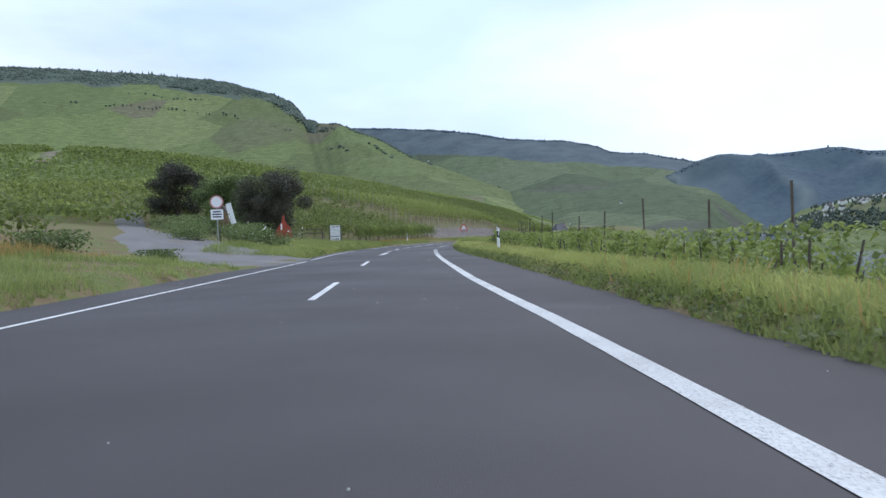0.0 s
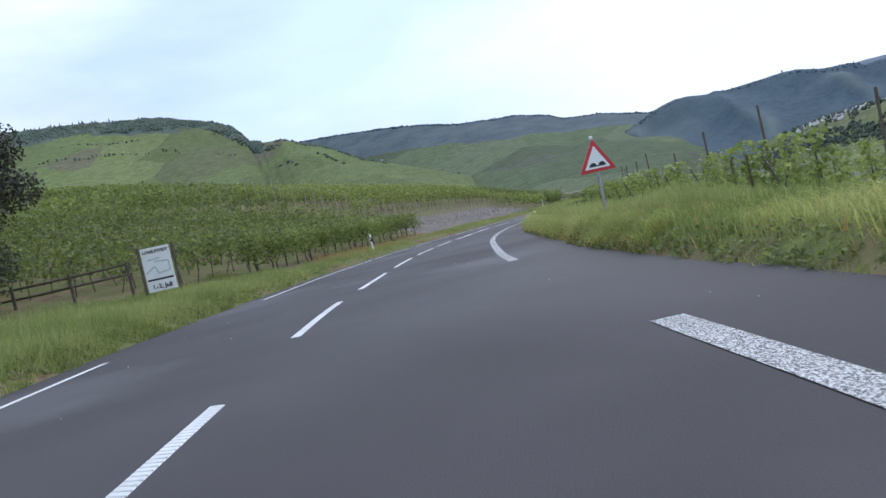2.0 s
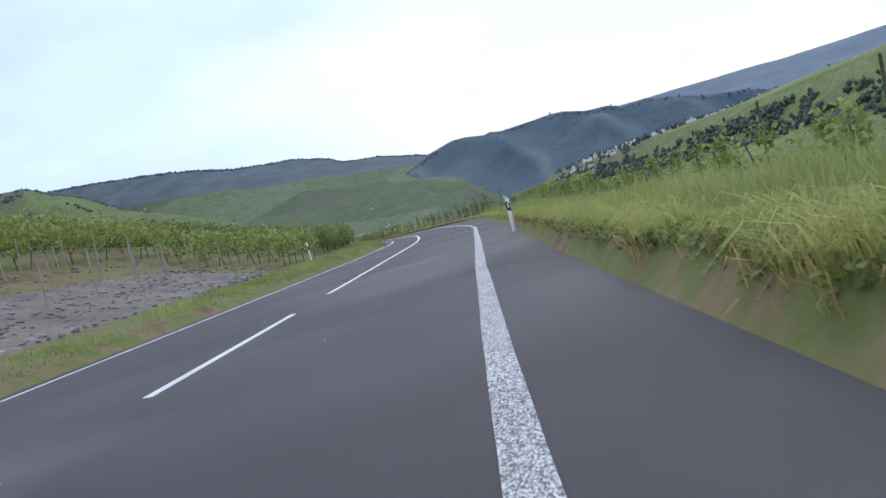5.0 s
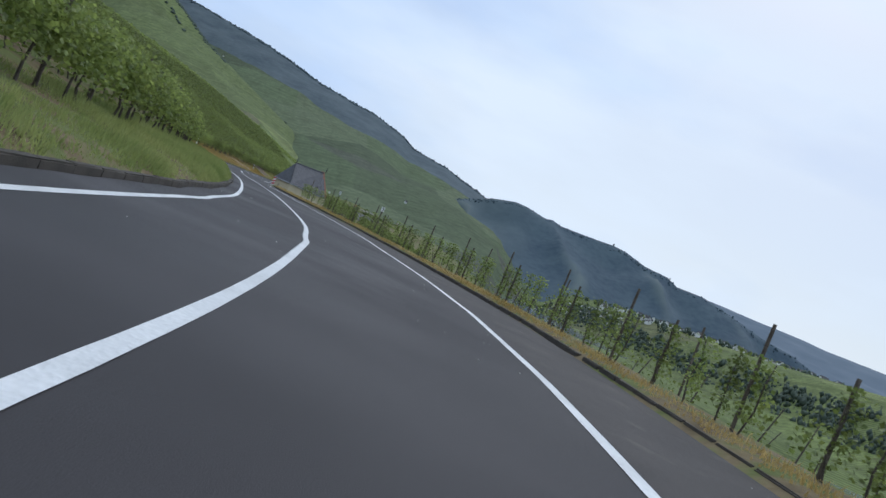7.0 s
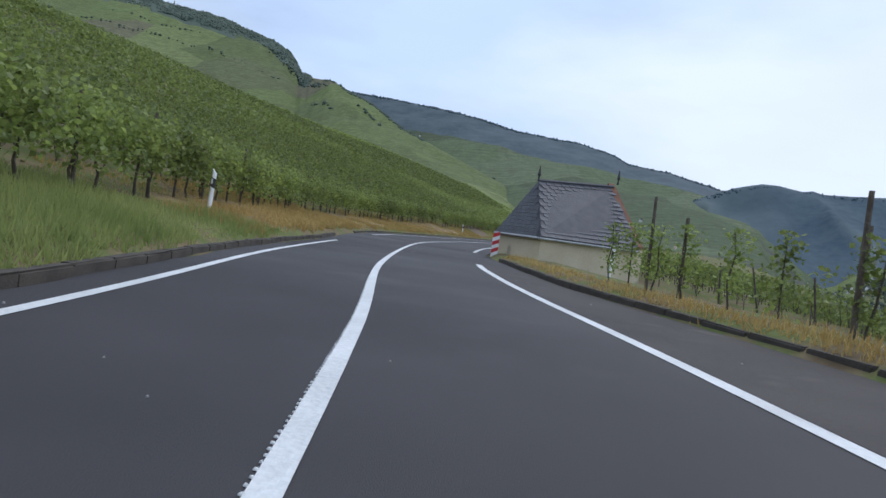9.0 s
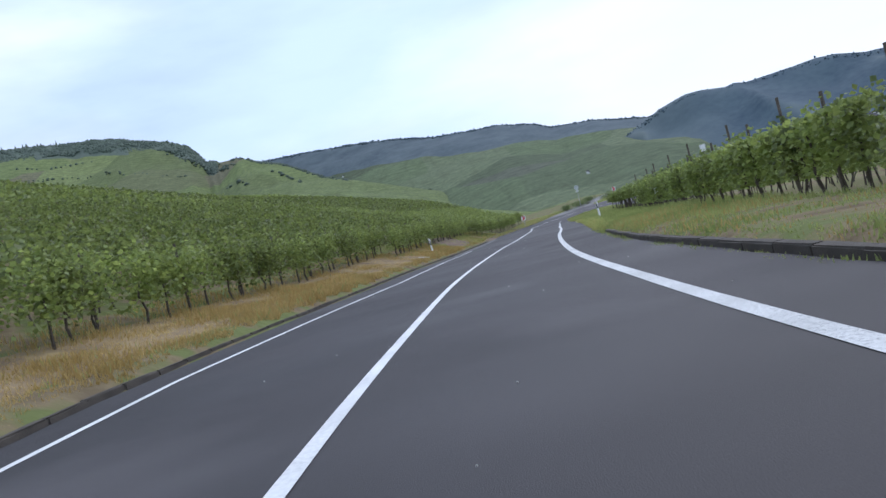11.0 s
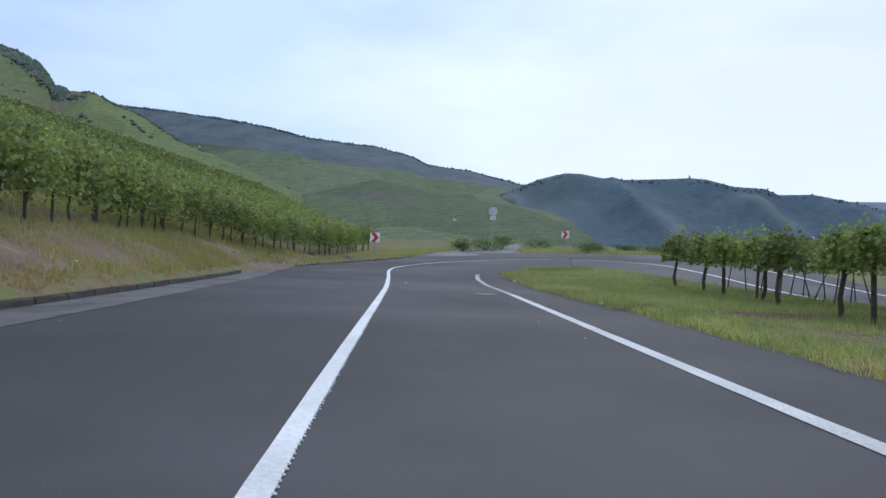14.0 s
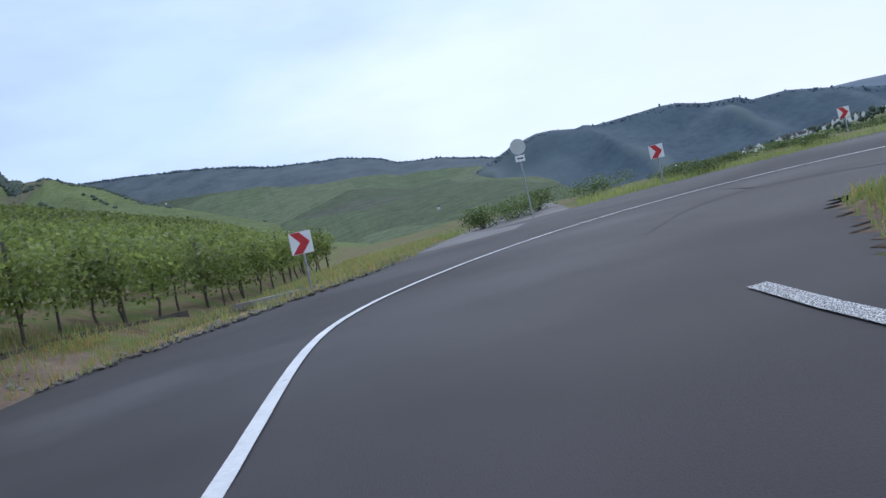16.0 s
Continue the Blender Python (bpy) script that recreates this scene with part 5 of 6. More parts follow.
field("vine_rows", "dense rows of pale yellow-green grapevines up the hillside", [
    (111, 156, 24, 60, 1.9, 1.3, 1, "hedge"), (62, 111, 31, 60, 1.9, 1.3, 1, "hedge")], 26, 0.36, False, mat=PALE_LEAF)
field("vine_rows", "distant rows of grapevines up the hillside", [
    (-60, 346, 60, 190, 2.6, 1.5, 1, "hedge")], 9, 0.62, False)


def slope_vines(name, label, y0, y1, w0, w1, along_gap, row_gap, per, size):
    """Leafy clumps of far rows up the hill, left out where a plot is meadow."""
    yy, ww = np.meshgrid(np.arange(y0, y1, along_gap), np.arange(w0, w1, row_gap))
    q = np.stack([left_edge_x(yy.ravel()) - ww.ravel() + rng.normal(0, 0.8, yy.size), yy.ravel() + rng.normal(0, 0.3, yy.size)], 1)
    q = q[(wobble(q[:, 0], q[:, 1], 38.0) < 0.45) & (np.min(np.hypot(q[:, None, 0] - PATH_POINTS[::2, 0], q[:, None, 1] - PATH_POINTS[::2, 1]), 1) > 4)]
    p = np.repeat(np.c_[q, on_land(q) + 0.9], per, 0) + rng.normal(0, 1, (len(q) * per, 3)) * (row_gap * 0.3, 0.3, 0.35)
    v, f = leaf_cards(rng, p, size)
    return tagged(quick_mesh(name, v, f, LEAF), label, "vineyard", kind="stuff")


slope_vines("vine_rows", "far rows of grapevines beyond the bend", 480, 900, 40, 120, 2.6, 3.0, 4, 1.0)


def corner_rows(k0, k1, gap):
    """Rows that carry on past the bend, where the road turns away from them."""
    out = []
    for k in range(k0, k1):
        y = np.arange(338.3, min(374 + 4.0 * k, 480), gap)
        y = y + rng.uniform(-0.2, 0.2, len(y))
        x = 21.0 - 1.9 * k + (y - 338) * 0.32 + rng.normal(0, 0.08, len(y))
        out.append((np.stack([x, y], 1), np.full(len(y), 1.28), "hedge"))
    return out


for q, a, kind in corner_rows(0, 1, 1.25):
    plant(kind, q, a)
field("vine_rows", "rows of leafy grapevines above the hairpin", [], 95, 0.2, True, corner_rows(1, 11, 1.25))
field("vine_rows", "dense rows of grapevines above the hairpin", [], 30, 0.36, False, corner_rows(11, 40, 1.3))
field("vine_rows", "distant rows of grapevines above the hairpin", [], 10, 0.6, False, corner_rows(40, 95, 1.5))
field("vine_rows", "low rows of grapevines below the verge", [
    (-40, 52, 3.0, 5.0, 2.0, 0.95, -1, "thin"), (-40, 52, 5.0, 11, 2.0, 1.1, -1, "thin"), (58, 94, 3.4, 5.2, 2.0, 0.95, -1, "thin"), (58, 94, 5.4, 11, 2.0, 1.3, -1, "thin"), (94, 134, 3.6, 9, 2.2, 1.7, -1, "thin"), (134, 172, 3.0, 10, 2.0, 1.3, -1, "thin")], 170, 0.1)
field("vine_rows", "farther low rows of grapevines towards the river", [
    (-40, 52, 11, 30, 2.0, 1.3, -1, "thin"), (58, 134, 11.8, 30, 2.0, 1.3, -1, "thin"), (134, 172, 11, 24, 2.0, 1.3, -1, "thin")], 34, 0.19, False)
field("vine_rows", "sparse rows of young grapevines below the kerb", [(172, 237, 3.6, 14, 2.2, 1.8, -1, "thin")], 40, 0.125)
field("vine_rows", "rows of grapevines below the road", [
    (256, 302, 5.6, 26, 2.0, 1.25, -1, "tall"), (303, 335, 5.7, 8.8, 1.15, 1.35, -1, "crown")], 80, 0.17)
# tall stakes among the vines below the road, and the bare plot's poles
def stake_line(y0, y1, dist, side, gap, height, label, group):
    for k, y in enumerate(np.arange(y0, y1, gap)):
        q = beside([y + random.uniform(-0.4, 0.4)], dist + random.uniform(-0.2, 0.2), side)[0]
        bm = bmesh.new()
        tube(bm, [(0, 0, -0.3), (random.uniform(-0.12, 0.12), random.uniform(-0.12, 0.12), height * random.uniform(0.9, 1.08))], [0.036, 0.03], 7)
        st = part("vineyard_stake", bm, WOOD)
        st.matrix_basis = pose(q[0], q[1], float(level(*q)))
        tagged(st, label, "stake", group)


stake_line(4, 52, 4.4, -1, 4.6, 2.5, "tall weathered wooden vineyard stake", "stakes below the road")
stake_line(60, 132, 5.6, -1, 4.8, 2.5, "tall weathered wooden vineyard stake", "stakes below the road")
stake_line(178, 240, 3.6, -1, 9.0, 2.1, "tall weathered wooden vineyard stake", "stakes below the road")
PALE_WOOD = material("new_wood", (0.3, 0.26, 0.2), (0.45, 0.4, 0.32), 3, 0.85, 0.3)
for dist in (5.2, 6.6, 8.0, 9.4):
    for y in np.arange(107.5, 146, 2.6):
        q = beside([y + random.uniform(-0.3, 0.3)], dist, 1)[0]
        bm = bmesh.new()
        tube(bm, [(0, 0, -0.2), (random.uniform(-0.15, 0.15), random.uniform(-0.15, 0.15), 1.55)], [0.028, 0.025], 6)
        st = part("planting_stake", bm, PALE_WOOD)
        st.matrix_basis = pose(q[0], q[1], float(level(*q)))
        tagged(st, "thin pale stake in a bare plot", "stake", "planting stakes")

# pale stakes at the far ends of the vine rows, where the bare plot begins
for k in range(25):
    x, y = beside([109.5 + random.uniform(-0.5, 0.9)], 5.0 + 1.05 * k + random.uniform(-0.25, 0.25), 1)[0]
    bm = bmesh.new()
    tube(bm, [(0, 0, -0.2), (random.uniform(-0.16, 0.16), random.uniform(-0.12, 0.12), random.uniform(2.2, 2.7))], [0.04, 0.032], 6)
    st = part("row_stake", bm, PALE_WOOD)
    st.matrix_basis = pose(x, y, float(level(x, y)))
    tagged(st, "pale wooden stake at the end of a vine row", "stake", "row-end stakes")

# bare stony plot between the vines
plot_mid = beside(np.arange(107, 147, 4.0), 5.8, 1)
ribbon("bare_plot", [tuple(q) for q in plot_mid], [8.2, 8.6, 8.2], material("stony_soil", (0.1, 0.08, 0.066), (0.2, 0.168, 0.14), 0.7, 0.95, 0.9, fine=9, spots=((0.32, 0.29, 0.26), 2.2, 0.6)), "bare stony brown soil of a cleared plot", 0.05)
rock_at = beside(rng.uniform(106, 146, 1500), rng.uniform(1.9, 9.8, 1500), 1)
rock_size = rng.uniform(0.03, 0.12, (1500, 1, 1)) * rng.uniform(0.6, 1, (1500, 1, 1))
ICO = np.array([(0, 0, 1), *[(0.894 * math.cos(a), 0.894 * math.sin(a), 0.447) for a in np.arange(5) * 1.2566], *[(0.894 * math.cos(a), 0.894 * math.sin(a), -0.447) for a in np.arange(5) * 1.2566 + 0.628], (0, 0, -1)])
ICO_SIDES = np.array([*[(0, 1 + k, 1 + (k + 1) % 5) for k in range(5)], *[(1 + k, 6 + k, 1 + (k + 1) % 5) for k in range(5)], *[(1 + (k + 1) % 5, 6 + k, 6 + (k + 1) % 5) for k in range(5)], *[(11, 6 + (k + 1) % 5, 6 + k) for k in range(5)]])
rock_v = ICO[None] * rock_size * np.array((1.2, 1, 0.6)) * rng.uniform(0.7, 1.2, (1500, 12, 1)) + np.c_[rock_at, on_land(rock_at) + 0.06][:, None]
tagged(quick_mesh("field_stones", rock_v.reshape(-1, 3), (ICO_SIDES[None] + np.arange(1500)[:, None, None] * 12).reshape(-1, 3), material("slate_rubble", (0.14, 0.125, 0.12), (0.34, 0.31, 0.29), 2, 0.85, 0.3, vary=0.35)), "scattered slate stones on bare soil", "stones", kind="stuff")


# ---------------------------------------------------------------- grass
def grass(name, zones, mat, label):
    """Blades as one mesh. zones: y0, y1, nearest and farthest distance, blades a square metre, lowest and highest blade, side."""
    vs, count = [], 0
    for y0, y1, d0, d1, dense, h0, h1, side in zones:
        n = int((y1 - y0) * (d1 - d0) * dense)
        y, d = rng.uniform(y0, y1, n), d0 + (d1 - d0) * rng.random(n) ** 1.25
        i = np.searchsorted(LINE[:TURN_IN, 1], y).clip(0, TURN_IN - 1)
        ragged = 0.05 * np.sin(y * 1.9) + 0.06 * np.sin(y * 4.7 + 1)
        off = (LEFT_EDGE[i] + d + ragged) if side > 0 else -(RIGHT_EDGE[i] + d + ragged)
        x = np.interp(y, LINE[:TURN_IN, 1], LINE[:TURN_IN, 0]) + SIDE[i, 0] * off
        yy = y + SIDE[i, 1] * off
        patch = 0.62 + 0.55 * np.sin(x * 1.3 + np.sin(yy * 0.8)) * np.sin(yy * 0.9 + 2) * 0.8 + 0.25 * np.sin(yy * 0.23)
        h = rng.uniform(h0, h1, n) * np.clip(patch + 0.25, 0.35, 1.4) * np.clip(0.35 + d / 0.8, 0.4, 1)
        keep = rng.random(n) < np.clip(patch + 0.3, 0.2, 1)
        x, yy, h, n = x[keep], yy[keep], h[keep], int(keep.sum())
        base = np.stack([x, yy, level(x, yy) - 0.02], 1)
        ang = rng.uniform(0, 2 * math.pi, n)
        w = np.stack([np.cos(ang), np.sin(ang), 0 * ang], 1) * (0.007 + 0.012 * rng.random((n, 1)) + 0.012 * h[:, None])
        lean = rng.normal(0, 0.28, (n, 2)) * h[:, None]
        top = base + np.c_[lean, h]
        vs.append(np.stack([base - w, base + w, top], 1).reshape(-1, 3))
    v = np.concatenate(vs)
    ob = quick_mesh(name, v, np.arange(len(v)).reshape(-1, 3), mat)
    return tagged(ob, label, "grass", kind="stuff")


grass("verge_grass", [
    (-30, 54, 0.0, 2.7, 260, 0.1, 0.28, -1), (54, 134, 0.16, 3.6, 330, 0.15, 0.4, -1), (134, 172, 0.0, 2.5, 200, 0.15, 0.5, -1), (252, 300, 0.15, 3.4, 240, 0.05, 0.18, -1), (254, 300, -0.12, 0.2, 240, 0.08, 0.2, -1), (282, 337, 0.0, 5.5, 230, 0.08, 0.26, -1),
    (-40, 27, 0.1, 5.0, 170, 0.1, 0.35, 1), (37, 78, -0.02, 5.0, 270, 0.12, 0.42, 1), (78, 160, 0.0, 1.6, 200, 0.08, 0.3, 1), (160, 240, 0.18, 4.2, 300, 0.08, 0.3, 1), (37, 78, -0.03, 0.4, 260, 0.1, 0.22, 1), (160, 240, 0.16, 0.5, 260, 0.14, 0.26, 1), (246, 342, 0.3, 5.0, 22, 0.08, 0.28, 1), (298, 342, 1.8, 4.6, 60, 0.1, 0.3, 1)], GRASS, "uneven green verge grass beside the asphalt")
grass("dry_grass", [
    (54, 134, 0.0, 1.2, 25, 0.15, 0.4, -1), (-30, 54, 0.3, 2.5, 18, 0.15, 0.36, -1), (172, 246, 0.15, 1.2, 150, 0.05, 0.22, -1), (256, 284, 0.15, 2.6, 70, 0.06, 0.2, -1),
    (84, 110, 0.8, 3.2, 60, 0.1, 0.3, 1), (236, 262, 0.3, 5.0, 170, 0.08, 0.35, 1), (256, 313, 0.25, 3.4, 420, 0.05, 0.26, 1), (313, 340, 0.3, 3.4, 120, 0.04, 0.16, 1), (252, 300, 1.5, 4.8, 80, 0.1, 0.28, 1), (-40, 27, 4.5, 7.0, 70, 0.25, 0.6, 1)], DRY_GRASS, "dry straw-coloured grass on the verge")


def tussocks(name, zones, mat, label):
    """Long arching blades as one mesh. zones: y0, y1, nearest and farthest distance, blades a square metre, shortest and longest, side."""
    vs = []
    for y0, y1, d0, d1, dense, l0, l1, side in zones:
        n = int((y1 - y0) * (d1 - d0) * dense)
        y, d = rng.uniform(y0, y1, n), rng.uniform(d0, d1, n)
        q = beside(y, d + 0.1 * np.sin(y * 2.3), side)
        clump = np.sin(y * 3.1 + np.sin(d * 5)) * np.sin(y * 1.17 + 1) + rng.normal(0, 0.35, n)
        q, clump = q[clump > -0.45], clump[clump > -0.45]
        n = len(q)
        i = np.searchsorted(LINE[:TURN_IN, 1], q[:, 1]).clip(0, TURN_IN - 1)
        roadward = -side * SIDE[i]
        lean = roadward * rng.uniform(0.1, 0.9, (n, 1)) + rng.normal(0, 0.35, (n, 2))
        long = rng.uniform(l0, l1, n) * np.clip(0.8 + 0.25 * clump, 0.5, 1.3)
        base = np.c_[q, on_land(q) - 0.03]
        ang = rng.uniform(0, 2 * math.pi, n)
        wide = np.stack([np.cos(ang), np.sin(ang), 0 * ang], 1) * rng.uniform(0.003, 0.0065, (n, 1))
        steps = []
        for u, out, rise, thick in ((0, 0, 0, 1.0), (0.4, 0.18, 0.38, 1.0), (0.75, 0.52, 0.5, 0.7), (1.0, 0.85, 0.3, 0.12)):
            p = base + np.c_[lean * (out * long)[:, None], rise * 1.35 * long]
            steps += [p - wide * thick, p + wide * thick]
        vs.append(np.stack(steps, 1))
    v = np.concatenate(vs)
    f = np.arange(len(v))[:, None, None] * 8 + np.array([[0, 1, 3, 2], [2, 3, 5, 4], [4, 5, 7, 6]])[None]
    return tagged(quick_mesh(name, v.reshape(-1, 3), f.reshape(-1, 4), mat), label, "grass", kind="stuff")


TUSSOCK = material("seeding_grass", (0.32, 0.38, 0.095), (0.52, 0.53, 0.19), 0.6, 0.7, 0.0, fine=4, vary=0.3, through_light=0.55)
tussocks("tussock_grass", [(56, 136, 0.14, 0.55, 760, 0.22, 0.52, -1), (37, 78, 0.0, 0.5, 160, 0.12, 0.3, 1), (56, 134, 0.5, 1.6, 340, 0.14, 0.36, -1), (56, 134, 1.6, 3.4, 120, 0.2, 0.45, -1), (-30, 54, 0.35, 2.6, 260, 0.2, 0.5, -1), (134, 172, 0.1, 2.0, 120, 0.2, 0.5, -1),
                           (284, 337, 0.0, 0.7, 220, 0.12, 0.32, -1), (37, 76, 0.2, 3.0, 60, 0.2, 0.45, 1)], TUSSOCK, "long arching yellow-green grass hanging over the road's edge")
tussocks("straw_tussocks", [(56, 134, 0.0, 0.4, 110, 0.2, 0.42, -1), (256, 300, 0.5, 3.2, 70, 0.12, 0.3, 1), (240, 256, 0.4, 3.0, 120, 0.2, 0.45, 1), (284, 337, 0.0, 0.5, 60, 0.1, 0.28, -1), (172, 246, 0.2, 1.0, 60, 0.12, 0.3, -1)], DRY_GRASS, "dry straw-coloured tussocks along the verge")


def free_grass(name, spots, h0, h1, mat, label, z=None):
    n = len(spots)
    base = np.c_[spots, on_land(spots) - 0.02 if z is None else z]
    h = rng.uniform(h0, h1, n)
    ang = rng.uniform(0, 2 * math.pi, n)
    w = np.stack([np.cos(ang), np.sin(ang), 0 * ang], 1) * (0.009 + 0.02 * h[:, None])
    v = np.stack([base - w, base + w, base + np.c_[rng.normal(0, 0.25, (n, 2)) * h[:, None], h]], 1).reshape(-1, 3)
    return tagged(quick_mesh(name, v, np.arange(len(v)).reshape(-1, 3), mat), label, "grass", kind="stuff")


def between(n, x0, x1, y0, y1):
    return np.stack([rng.uniform(x0, x1, n), rng.uniform(y0, y1, n)], 1)


tip = between(60000, 31.5, 40.2, 325, 343.4)
tip = tip[in_island(tip[:, 0], tip[:, 1])]
edge_out = ~in_island(tip[:, 0] - 0.5, tip[:, 1]) | ~in_island(tip[:, 0], tip[:, 1] + 0.5)
inner = np.all([in_island(tip[:, 0] + a, tip[:, 1] + b) for a in (-0.14, 0.14) for b in (-0.14, 0.14)], axis=0) | (rng.random(len(tip)) < 0.25)
worn = np.sin(tip[:, 0] * 2.1 + np.sin(tip[:, 1] * 1.3)) * np.sin(tip[:, 1] * 1.7) + rng.normal(0, 0.4, len(tip)) > -1.0
tip = tip[inner & worn]
edge_out = ~in_island(tip[:, 0] - 0.5, tip[:, 1]) | ~in_island(tip[:, 0], tip[:, 1] + 0.5)
free_grass("island_grass", tip, 0.05, 0.16, GRASS, "grass on the island inside the hairpin", bend_plane(tip[:, 0], tip[:, 1]) + 0.05)
free_grass("island_dry_grass", tip[edge_out][::4], 0.04, 0.15, DRY_GRASS, "dry grass along the island's edge", bend_plane(tip[edge_out][::4, 0], tip[edge_out][::4, 1]) + 0.05)
outer = between(90000, 30, 75, 345, 385)
dist_c = np.min(np.hypot(outer[:, None, 0] - LINE[TURN_IN::3, 0], outer[:, None, 1] - LINE[TURN_IN::3, 1]), 1)
edge_c = np.interp(np.degrees(np.arctan2(outer[:, 1] - 345.5, outer[:, 0] - 37)), [-90, 10, 45, 70, 100, 130], [4.6, 5.4, 8.0, 11.6, 11.6, 9.0])
track_d = np.abs((outer[:, 0] - 40) - (outer[:, 1] - 366) * 0.4)
outer = outer[(dist_c > edge_c) & (dist_c < edge_c + 7) & (outer[:, 0] > 37) & (np.hypot(outer[:, 0] - 37, outer[:, 1] - 345.5) > 9.5) & ((track_d > 3) | (outer[:, 1] < 355))]
free_grass("outer_verge_grass", outer, 0.12, 0.5, GRASS, "rough grass outside the hairpin")
west = between(42000, 21, 37, 341, 372)
wl_ = np.where(west[:, 1] < 356, 26.0 + (west[:, 1] - 347) * 0.78, 33.3 + (west[:, 1] - 356) * 0.3)
west = west[(west[:, 0] < wl_ + 0.2) & (west[:, 0] > wl_ - 5)]
ribbon("verge_bank", [tuple(q) for q in beside(np.arange(332, 338.1, 2.0), 2.0, 1)] + [(23.6, 341.5), (24.4, 345.0), (25.6, 348.5), (27.4, 351.6)], [3.4, 3.6, 3.0, 1.6], RED_EARTH, "bare red-brown earth of the bank at the bend", 0.05)
ribbon("verge_corner", [(26.4, 349.6), (27.6, 351.4), (29.2, 353.5), (31.6, 357), (32.6, 362)], [0.5, 2.6, 3.2, 2.6], LAND_NEAR, "dry earth verge at the corner of the bend", 0.04)
wz_ = np.maximum(on_land(west) + 0.06, bend_plane(west[:, 0], west[:, 1]) + 0.03)
free_grass("corner_grass", west[::2], 0.04, 0.26, GRASS, "sparse green grass on the corner verge", wz_[::2])
bank_at = between(84000, 18, 28, 326, 352)
bank_w = left_edge_x(bank_at[:, 1]) - bank_at[:, 0]
bank_at = bank_at[(bank_w > 0.35) & (bank_w < 4.6) & (wobble(bank_at[:, 0], bank_at[:, 1], 0.9) + rng.normal(0, 0.4, len(bank_at)) > -0.12)]
bank_up = np.maximum(on_land(bank_at) + 0.03, bend_plane(bank_at[:, 0], bank_at[:, 1]) + 0.02)
free_grass("bank_grass", bank_at[::2], 0.05, 0.22, GRASS, "patchy green grass on the earth bank", bank_up[::2])
free_grass("bank_dry_grass", bank_at[1::2], 0.04, 0.2, DRY_GRASS, "patchy dry grass on the earth bank", bank_up[1::2])
# loose stones and clods along the broken edge of the bank
RUBBLE = material("bank_rubble", (0.09, 0.08, 0.065), (0.27, 0.25, 0.22), 3.0, 0.9, 0.5, vary=0.35)
clod_bm = bmesh.new()
for k in range(640):
    y = rng.uniform(341, 356.5)
    foot = 26.0 + (y - 347) * 0.78 if y > 346.4 else float(left_edge_x(y))
    x = foot - abs(rng.normal(0, 0.8)) - 0.08
    r = rng.uniform(0.02, 0.06) if k % 9 else rng.uniform(0.07, 0.12)
    z = max(float(level(x, y)) + 0.03, float(bend_plane(x, y)) + 0.02)
    ret = bmesh.ops.create_icosphere(clod_bm, subdivisions=1, radius=r, matrix=pose(x, y, z + r * 0.15, 0, 0, rng.uniform(0, 360)))
    for v in ret["verts"]:
        v.co += Vector(rng.normal(0, r * 0.16, 3))
        v.co.z = z + (v.co.z - z) * 0.6
tagged(part("bank_rubble", clod_bm, RUBBLE), "loose grey stones and clods along the broken bank", "rubble", kind="stuff")
free_grass("dry_corner_grass", west[::3], 0.04, 0.18, DRY_GRASS, "dry yellow grass where the track leaves the bend", wz_[::3])

# ---------------------------------------------------------------- trees and bushes
DARK_LEAF = material("dark_leaf", (0.045, 0.048, 0.034), (0.105, 0.1, 0.068), 1.2, 0.6, 0.0, fine=8, vary=0.4, through_light=0.15)
MID_LEAF = material("shrub_leaf", (0.1, 0.15, 0.045), (0.2, 0.255, 0.09), 1.2, 0.6, 0.0, fine=8, vary=0.4, through_light=0.35)
PETAL = material("white_petal", (0.7, 0.7, 0.66), (0.82, 0.82, 0.78), 5, 0.6, 0.0)


weed_y = rng.uniform(-10, 56, 1200)
weed_at = np.concatenate([beside(weed_y, np.abs(rng.normal(0.1, 0.22, 1200)), -1), beside(rng.uniform(56, 134, 1500), np.abs(rng.normal(0.08, 0.18, 1500)), -1), beside(rng.uniform(38, 80, 500), np.abs(rng.normal(0.15, 0.3, 500)), 1)])
weed_p = np.repeat(np.c_[weed_at, on_land(weed_at) + 0.05], 9, 0) + rng.normal(0, 1, (len(weed_at) * 9, 3)) * (0.07, 0.07, 0.035)
weed_v, weed_f = leaf_cards(rng, weed_p, 0.05, 0.9)
tagged(quick_mesh("verge_weeds", weed_v, weed_f, LEAF), "low broad-leaved weeds creeping onto the asphalt", "weeds", kind="stuff")


